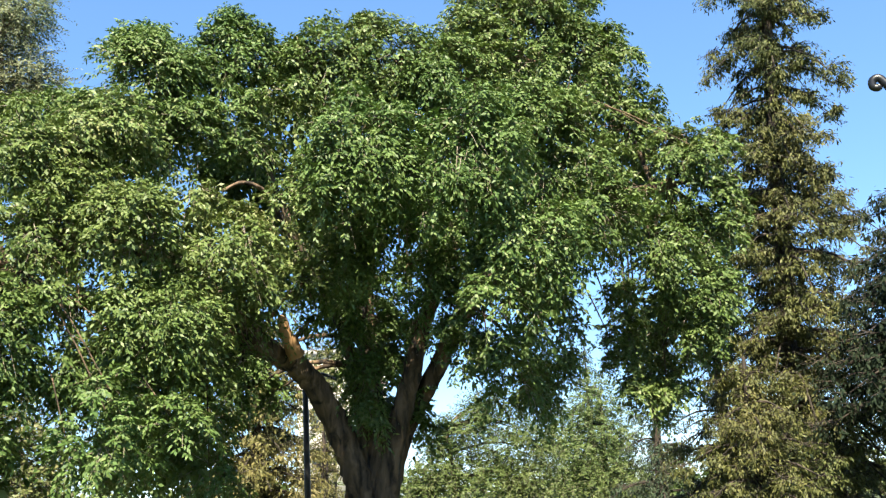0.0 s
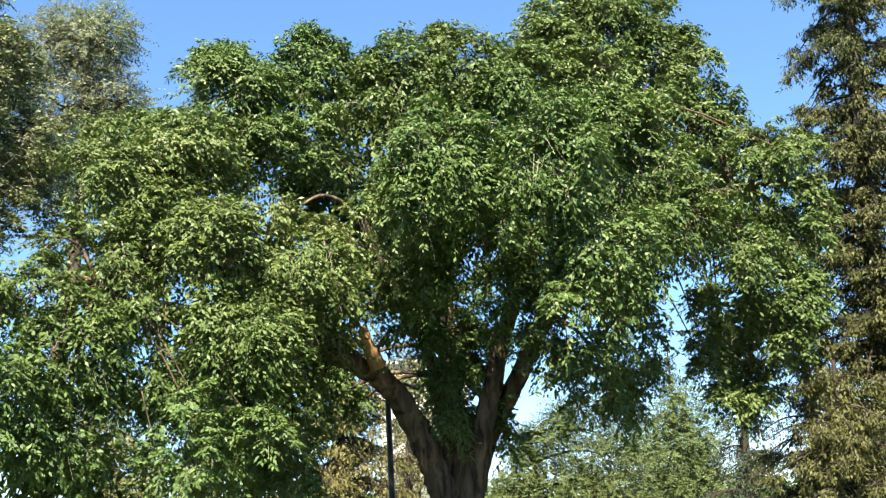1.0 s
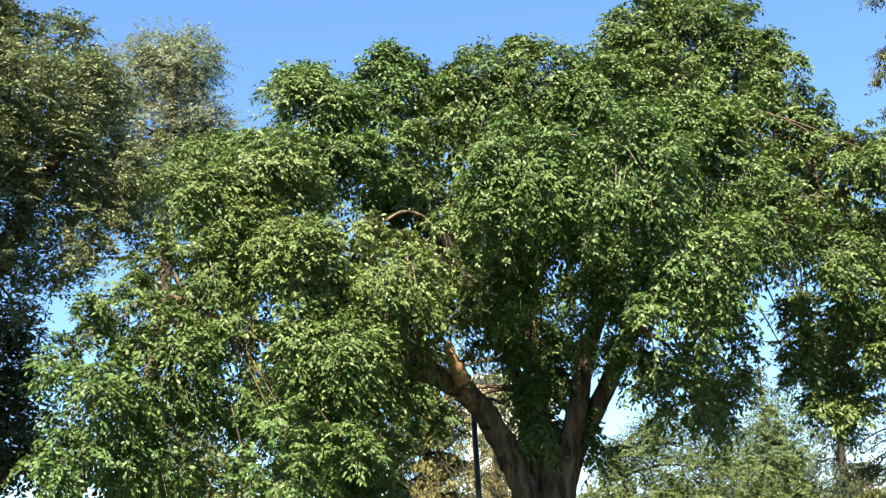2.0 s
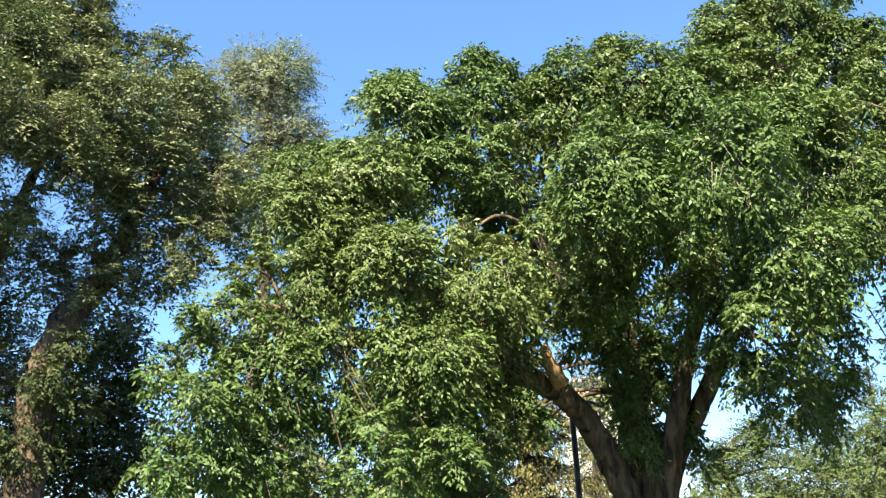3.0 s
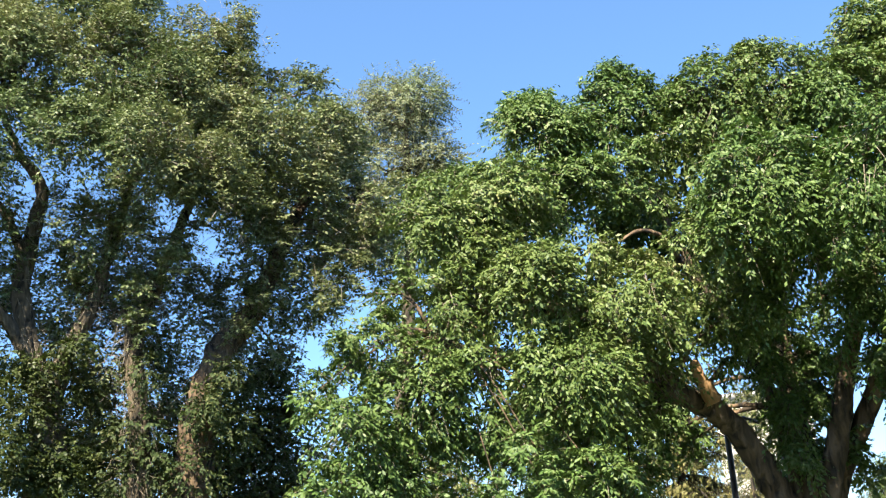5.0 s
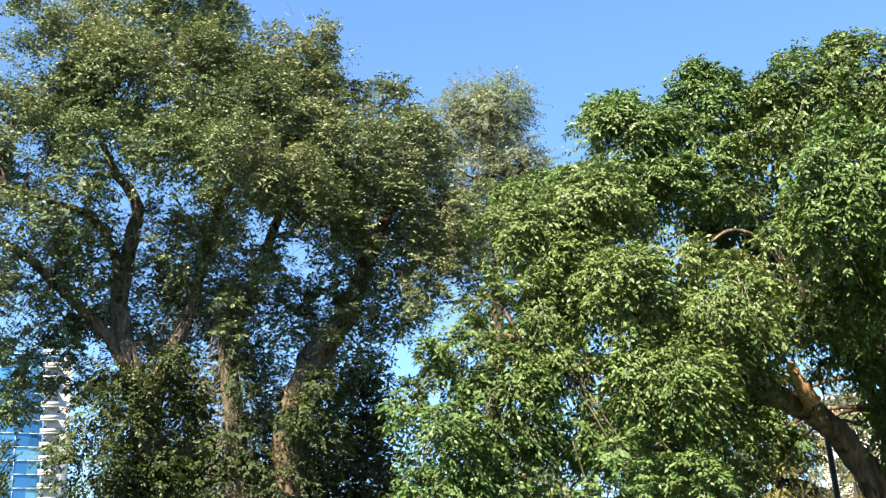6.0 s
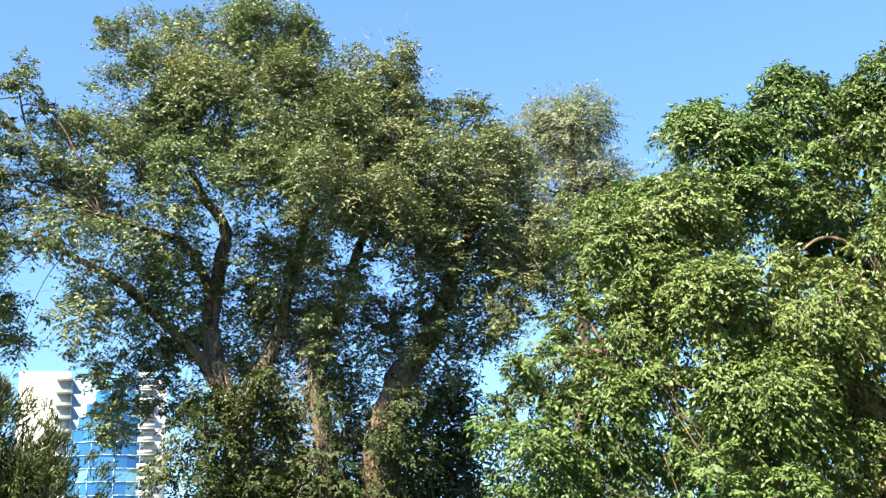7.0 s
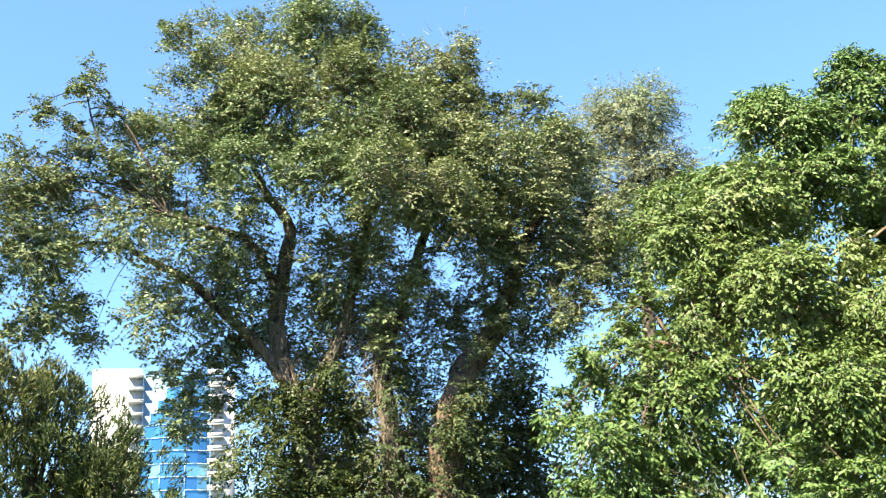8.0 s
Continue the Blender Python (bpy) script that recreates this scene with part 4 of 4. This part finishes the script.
# ---- conifers ----
def conifer(name, x, y, height, radius, mat, label, low=0.3, power=0.95, step=0.42, arms=6, tuft=0.068, lean=(0, 0), trunk_r=0.2,
            lift=0.12, sag=0.45, fringe=0.16, tufts=4, shoots=8, pad=0.33, every=1.25, top=0.06, wide=0.28, ropes=3, thick=0.02):
    """Trunk, whorls of bent branches, on each some pads of side shoots, and needle tufts that hang from them."""
    tree = base(name, x, y, label, "tree")
    foot, head = np.array([x, y, -0.1]), np.array([x + lean[0], y + lean[1], height])
    part("trunk", tidy(tube([foot, (foot + head) / 2, head], trunk_r, 0.02, 9, 8, 0.06)), BARK_SPRUCE, tree, smooth=True)
    wood, P, E = [], [], []
    z = low
    while z < height - 0.15:
        k = (z - low) / (height - low)
        reach = radius * (max(1 - k, 0) ** power) + top
        c = foot + (head - foot) * (z / height)
        turn = rng.random() * 6.28
        n_arms = int(arms * (0.65 + 0.6 * reach / radius))
        for i in range(n_arms):
            a = turn + i * 6.283 / n_arms + rng.normal(0, 0.25)
            ln = reach * (0.55 + 0.6 * rng.random())
            out = np.array([math.cos(a), math.sin(a), 0])
            across = np.array([-out[1], out[0], 0])
            p0 = c + UP * rng.normal(0, 0.22)
            p1 = p0 + out * ln * 0.5 + UP * ln * (lift - sag * 0.25)
            p2 = p0 + out * ln + UP * ln * (lift - sag * 0.8)
            wood.append(tube([p0, p1, p2], 0.012 + 0.016 * ln, 0.006, 5, 3, 0.05))
            path = smooth_path([p0, p1, p2], 8)
            # pads of short shoots sit along the outer part of each branch
            for s in np.linspace(0.18, 1.0, max(2, int(ln / pad * every) + 1)):
                q = path[int(s * (len(path) - 1))] + across * rng.normal(0, 0.14 * ln) + UP * rng.normal(0, 0.03)
                w = pad * (0.65 + 0.6 * rng.random()) * (0.7 + 0.3 * ln / radius)
                d = unit(rng.normal(size=(shoots, 3)) * np.array([1, 1, 0.25]) + out * 0.7 - UP * 0.12 * np.sign(sag))
                if z > 9.5:
                    d = d[:shoots // 3]
                p = q + rng.normal(0, 0.15 * w, d.shape) * np.array([1, 1, 0.5])
                P.append(p)
                E.append(p + d * (w * (0.5 + 0.6 * rng.random((len(d), 1)))) - UP * (0.25 * w * sag))
        z += step * (0.75 + 0.5 * rng.random())
    part("branchwork", tidy(join(wood)), BARK_SPRUCE, tree, kind="stuff", smooth=True)
    P, E = np.concatenate(P), np.concatenate(E)
    m = len(P)
    hang = ropes
    s = 0.1 + 0.92 * (np.arange(hang) + rng.random((m, hang))) / hang
    long = fringe * np.sign(sag) * (0.12 + 0.88 * rng.random((m, hang)) ** 1.6)
    a = (P[:, None] + (E - P)[:, None] * s[..., None] + rng.normal(0, 0.025, (m, hang, 3))).reshape(-1, 3)
    along = unit(np.repeat(E - P, hang, 0))
    fall = unit(along * 0.45 + rng.normal(0, 0.28, a.shape) - UP * np.sign(sag))
    b = a + fall * np.abs(long).reshape(-1, 1)
    part("shoot_mass", stems(P, E, np.full(m, 0.005)), BARK_SPRUCE, tree, kind="stuff")
    k = np.repeat(np.arange(len(a)), tufts)
    u = rng.random((len(k), 1))
    q = a[k] + (b - a)[k] * u + rng.normal(0, thick, (len(k), 3))
    axis = unit(fall[k] * 0.9 + rng.normal(0, 0.42, q.shape))
    nrm = unit(rng.normal(0, 0.4, q.shape) + UP * 0.7 + along[k] * 0.5)
    size = tuft * (0.6 + 0.8 * rng.random(len(q)))
    part("needle_mass", darts(q, axis, nrm, size, size * wide), mat, tree, kind="stuff")
    return tree


def pine_bush(masses, mat, label):
    """A bushy pine: upright shoots all over its rounded masses, each shoot a brush of needles."""
    x, y = -10.6, 6.9
    tree = base("pine_tree", x, y, label, "tree")
    trunk = [(x, y, -0.1), (x, y, 1.0), (x + 0.1, y, 2.6)]
    part("trunk", tidy(tube(trunk, 0.12, 0.04, 9, 5)), BARK_SPRUCE, tree, smooth=True)
    part("branchwork", tidy(join(sum([branch_to(smooth_path(trunk, 5), c, 0.03) for c in masses], []))), BARK_SPRUCE, tree, kind="stuff", smooth=True)
    P, D = [], []
    for cx, cy, cz, r in masses:
        # plumes: leaning cones of shoots that end in a point
        n = int(42 * r * r * 4)
        u = unit(rng.normal(size=(n, 3)))
        hub = np.array([cx, cy, cz]) + u * (r * (0.45 + 0.5 * rng.random((n, 1)) ** 0.5)) - UP * 0.27
        lead = unit(u * 0.45 + UP * 0.9 + rng.normal(0, 0.2, u.shape))
        k = np.repeat(np.arange(n), 21)
        s = rng.random((len(k), 1)) ** 0.8
        out = unit(np.cross(lead[k], rng.normal(size=(len(k), 3))))
        P.append(hub[k] + lead[k] * s * 0.30 + out * (0.105 * (1 - s) ** 0.8 + 0.012))
        D.append(unit(lead[k] * 0.8 + out * 0.5 * (1 - s) + rng.normal(0, 0.15, out.shape)))
    p, d = np.concatenate(P), np.concatenate(D)
    ln = 0.05 + 0.07 * rng.random((len(p), 1))
    part("shoot_mass", stems(p, p + d * ln, np.full(len(p), 0.008)), mat, tree, kind="stuff")
    k = np.repeat(np.arange(len(p)), 3)
    u = 0.1 + 0.95 * rng.random((len(k), 1))
    radial = unit(np.cross(d[k], rng.normal(size=(len(k), 3))))
    size = 0.040 + 0.030 * rng.random(len(k))
    part("needle_mass", darts(p[k] + d[k] * ln[k] * u, unit(d[k] * 0.75 + radial * 0.7), radial + UP * 0.3, size, size * 0.28), mat, tree, kind="stuff")
    return tree


conifer("spruce_tree", 4.42, 14.35, 14.0, 1.8, NEEDLE, "tall narrow spruce with olive drooping branches", power=1.08, lean=(0.75, -0.15), trunk_r=0.15, tufts=5, tuft=0.060, wide=0.33, step=0.42, fringe=0.10, shoots=14, arms=9, pad=0.28, every=1.05, ropes=3, thick=0.02, sag=0.8)
conifer("spruce_tree", 4.6, 18.2, 4.6, 1.7, NEEDLE, "olive spruce behind the tall spruce", arms=8, shoots=4)
conifer("spruce_tree", 6.3, 19.0, 5.4, 1.7, NEEDLE, "olive spruce behind the tall spruce", arms=8, shoots=4)
# This spruce stands in shadow; its needle colour carries that darkness.
conifer("spruce_tree", 5.36, 11.85, 4.75, 1.4, NEEDLE_SHADOWED, "spruce beside the tall olive spruce, its needles coloured dark for shadow", arms=12, low=2.62, power=0.8, step=0.27, shoots=10, wide=0.34)
conifer("spruce_tree", 3.22, 11.60, 2.88, 1.02, NEEDLE, "low bushy olive spruce at the edge of the elm crown", arms=10, step=0.28, power=0.6, fringe=0.11, tuft=0.05, wide=0.32, shoots=12, tufts=6, pad=0.28, every=1.0)
conifer("spruce_tree", 3.9, 20.6, 3.7, 1.5, NEEDLE_BLUE, "small grey-blue spruce on the lawn", step=0.3)
conifer("spruce_tree", -3.6, 19.7, 5.2, 1.6, NEEDLE_BROWN, "brownish spruce beside the black lamp post", power=0.6, arms=10, step=0.36, shoots=9, tuft=0.08, wide=0.36)
conifer("spruce_tree", -2.8, 23.3, 3.3, 1.1, NEEDLE_BROWN, "small brownish spruce on the lawn", power=0.7)
conifer("spruce_tree", 7.0, 54.5, 9.0, 2.2, NEEDLE_BLUE, "distant spruce with a pointed top", power=0.9, tuft=0.16, step=0.5, thick=0.05, tufts=3, shoots=3)
pine_bush([(-10.06, 6.55, 3.88, 0.55), (-10.27, 6.21, 3.96, 0.55), (-9.79, 6.94, 3.61, 0.55), (-9.49, 7.35, 3.15, 0.46),
     (-9.61, 7.19, 3.09, 0.35), (-9.7, 7.06, 3.36, 0.29), (-10.68, 6.88, 3.17, 0.79), (-10.19, 7.41, 3.02, 0.6),
     (-9.9, 6.78, 4.04, 0.29), (-9.35, 7.52, 2.9, 0.23), (-10.16, 6.39, 4.27, 0.23), (-10, 6.63, 4.22, 0.23),
     (-10.99, 6.37, 3.48, 0.72), (-9.62, 7.18, 3.42, 0.26)], NEEDLE_PINE, "bushy dark pine with upright shoots")


# ---- lamp posts ----
def lamp_post(x, y, height, label, reach=0.5, turn=0.0):
    post = base("lamp_post", x, y, label, "lamp post", "park lamp posts")
    part("pole", tidy(tube([(x, y, 0.5), (x, y, height * 0.6), (x, y, height)], 0.055, 0.045, 12, 5, 0.0)), BLACK_IRON, post, smooth=True)
    part("foot", tidy(tube([(x, y, 0), (x, y, 0.3), (x, y, 0.55)], 0.12, 0.06, 12, 4, 0.0)), BLACK_IRON, post, smooth=True)
    out = np.array([math.cos(turn), math.sin(turn), 0])
    c = np.array([x, y, height - 0.05])
    part("arm", tidy(tube([c, c + out * reach * 0.5 + UP * 0.1, c + out * reach], 0.03, 0.025, 8, 5, 0.0)), BLACK_IRON, post, smooth=True)
    return post


lamp_post(-2.3, 16.85, 3.5, "slim black lamp post behind the elm")

scroll_post = base("lamp_post", 4.45, 8.0, "black iron lamp post with a scrolled arm", "lamp post", "park lamp posts")
part("pole", tidy(tube([(4.45, 8.0, 0), (4.45, 8.0, 2.2), (4.45, 8.0, 4.2)], 0.07, 0.05, 12, 5, 0.0)), BLACK_IRON, scroll_post, smooth=True)
part("arm", tidy(tube([(4.45, 8.0, 3.7), (4.15, 8.08, 3.95), (3.87, 8.16, 4.3), (3.75, 8.2, 4.60), (3.69, 8.22, 4.71), (3.65, 8.23, 4.745), (3.61, 8.24, 4.725),
                       (3.608, 8.24, 4.675), (3.64, 8.23, 4.66), (3.655, 8.23, 4.675)], 0.042, 0.030, 10, 6, 0.0)), BLACK_IRON, scroll_post, smooth=True)


# ---- buildings ----
def box(x0, x1, y0, y1, z0, z1):
    v = np.array([(x, y, z) for z in (z0, z1) for y in (y0, y1) for x in (x0, x1)], float)
    return v, np.array([(0, 2, 3, 1), (4, 5, 7, 6), (0, 1, 5, 4), (2, 6, 7, 3), (0, 4, 6, 2), (1, 3, 7, 5)])


WHITE_WALL = plain_material("white_plaster", (0.40, 0.375, 0.37), 0.8, 0, 0.15, 0.06)
SHADE_GREY = plain_material("slot_shade_grey", (0.42, 0.42, 0.42), 0.8, 0, 0.3, 0.12)
SHADED_GLASS = plain_material("shaded_glass", (0.13, 0.21, 0.29), 0.3, 0, 0.3, 0.25)
CREAM_WALL = plain_material("cream_plaster", (0.66, 0.60, 0.52), 0.85, 0, 0.4, 0.08)
DARK_GLASS = plain_material("window_glass", (0.05, 0.07, 0.09), 0.08, 0, 0.4, 0.3)


def blue_glass():
    m, n, l, p = material("blue_glass")
    info = n.new("ShaderNodeObjectInfo")
    r = ramp(n, [(0.0, (0.03, 0.13, 0.30)), (0.75, (0.06, 0.21, 0.40)), (0.85, (0.14, 0.34, 0.48)), (1.0, (0.24, 0.46, 0.56))])
    l.new(info.outputs["Random"], r.inputs["Fac"])
    l.new(r.outputs["Color"], p.inputs["Base Color"])
    p.inputs["Roughness"].default_value, p.inputs["Metallic"].default_value = 0.12, 0.35
    return m


BLUE_GLASS = blue_glass()
EDGE_PAINT = plain_material("pale_blue_metal", (0.36, 0.50, 0.62), 0.5, 0, 0.3, 0.06)


def placed(data, m):
    v, f = data
    return np.array([tuple(m @ Vector(q)) for q in v]), f


def tower():
    """Local x to the right along the front, y away from the park, floors of 3 m."""
    m = Matrix.Translation((-195.3, 161.4, 0)) @ pose(0, 0, 0, 0, 0, 50.0)
    t = base("apartment_tower", -195.3, 161.4, "white apartment tower with a curved blue glass front", "building")
    part("side_block", placed(box(-16.8, -5.6, 4, 16, 0, 59.2), m), WHITE_WALL, t)
    part("core", placed(box(-5.2, 10.2, 3.2, 18, 0, 57.4), m), SHADED_GLASS, t)
    part("balcony_column", placed(box(11.0, 16.0, 0.5, 16, 0, 56.5), m), WHITE_WALL, t)
    # Grey plate on the block's front paints the shade between the left balconies.
    part("slot_shade_plate", placed(box(-8.7, -5.3, 3.85, 4.3, 0, 57.0), m), SHADE_GREY, t)
    floors = 19
    for k in range(floors):
        z = 3.0 * k
        # the glass front swells like a sail towards its foot
        left = -6.6 + max(0.0, (z - 33) * 0.05 + max(0.0, z - 33) ** 2 * 0.018)
        left = min(left, 4.0)
        right = 10.2
        n = 6
        xs = np.linspace(left, right, n + 1)
        bulge = [-3.2 * math.sin(math.pi * (0.08 + 0.84 * i / n)) for i in range(n + 1)]
        slab = []
        for i in range(n):
            x0, x1, y0, y1 = xs[i], xs[i + 1], bulge[i], bulge[i + 1]
            v = [(x0, y0 + 2.9, z + 0.22), (x1, y1 + 2.9, z + 0.22), (x1, y1 + 2.9, z + 2.95), (x0, y0 + 2.9, z + 2.95)]
            part("pane", placed((v, [(0, 1, 2, 3)]), m), BLUE_GLASS, t)
            v, f = box(x0, x1, 0, 1, z + 2.98, z + 3.14)
            v[:, 1] = np.where(v[:, 1] < 0.5, np.where(v[:, 0] < (x0 + x1) / 2, y0, y1) + 2.7, 5)
            slab.append((v, f))
            if i % 2 == 0:
                slab.append(box(x0 - 0.06, x0 + 0.06, y0 + 2.78, y0 + 3.1, z + 0.3, z + 2.95))
        part("floor_edge", placed(join(slab), m), EDGE_PAINT, t)
        part("balcony", placed(join([box(9.6, 13.4, -0.9, 0.5, z + 2.7, z + 3.0), box(9.6, 13.4, -0.9, -0.8, z + 3.0, z + 3.9)]), m), WHITE_WALL, t)
        part("balcony", placed(join([box(-8.6, -5.0, 1.6, 4.0, z + 2.75, z + 3.0), box(-8.6, -5.0, 1.6, 1.7, z + 3.0, z + 3.35)]), m), WHITE_WALL, t)
        part("window", placed(box(10.3, 10.98, 1.2, 2.0, z + 0.6, z + 2.5), m), DARK_GLASS, t)
    return t


tower()


def house_block(x, y, width, depth, storeys, turn, label):
    m = Matrix.Translation((x, y, 0)) @ pose(0, 0, 0, 0, 0, turn)
    h = base("apartment_building", x, y, label, "building")
    top = storeys * 3.0 + 0.8
    part("wall", placed(box(-width / 2, width / 2, 0, depth, 0, top), m), CREAM_WALL, h)
    part("roof", placed(box(-width / 2 - 0.3, width / 2 + 0.3, -0.3, depth + 0.3, top, top + 0.4), m), WHITE_WALL, h)
    n = int(width / 3.2)
    for s in range(storeys):
        for i in range(n):
            cx = -width / 2 + (i + 0.5) * width / n
            w = part("window", placed(box(cx - 0.7, cx + 0.7, -0.06, 0.1, s * 3 + 1.0, s * 3 + 2.5), m), DARK_GLASS, h)
            part("frame", placed(join([box(cx - 0.8, cx + 0.8, -0.10, 0, s * 3 + 2.5, s * 3 + 2.62), box(cx - 0.8, cx + 0.8, -0.14, 0, s * 3 + 0.9, s * 3 + 1.0),
                                       box(cx - 0.04, cx + 0.04, -0.09, 0, s * 3 + 1.0, s * 3 + 2.5)]), m), WHITE_WALL, w)
    return h


house_block(-8.6, 84, 7, 12, 4, 6, "pale three-storey building behind the park trees")


# ---- far woods, and an unseen ring added to block low sky light ----
def woods():
    rows = []
    for q in np.linspace(-1.35, 0.55, 130) + rng.normal(0, 0.01, 130):        # the low line beyond the lawn
        d = 80 + 45 * rng.random()
        rows.append((d * math.sin(q), d * math.cos(q), 1.2 + 2.2 * rng.random(), 1.8 + 1.5 * rng.random()))
    for q in np.linspace(0.62, 4.86, 74) + rng.normal(0, 0.02, 74):           # taller ring out of view, added to cut the low sky light
        d = 46 + 16 * rng.random()
        rows += [(d * math.sin(q), d * math.cos(q), z + rng.normal(0, 0.6), 3.2 + 0.8 * rng.random()) for z in (3.4, 8.2)]
    lv, tw = foliage(rows, 0.22, 1.0, 6, 1.2, 0.2, 0.2, darts, gap=0.2)
    return part("far_woods", lv, LEAF_FAR, label="line of far green trees, with an unseen ring added to block low sky light", kind="stuff")


tagged(woods(), category="trees")
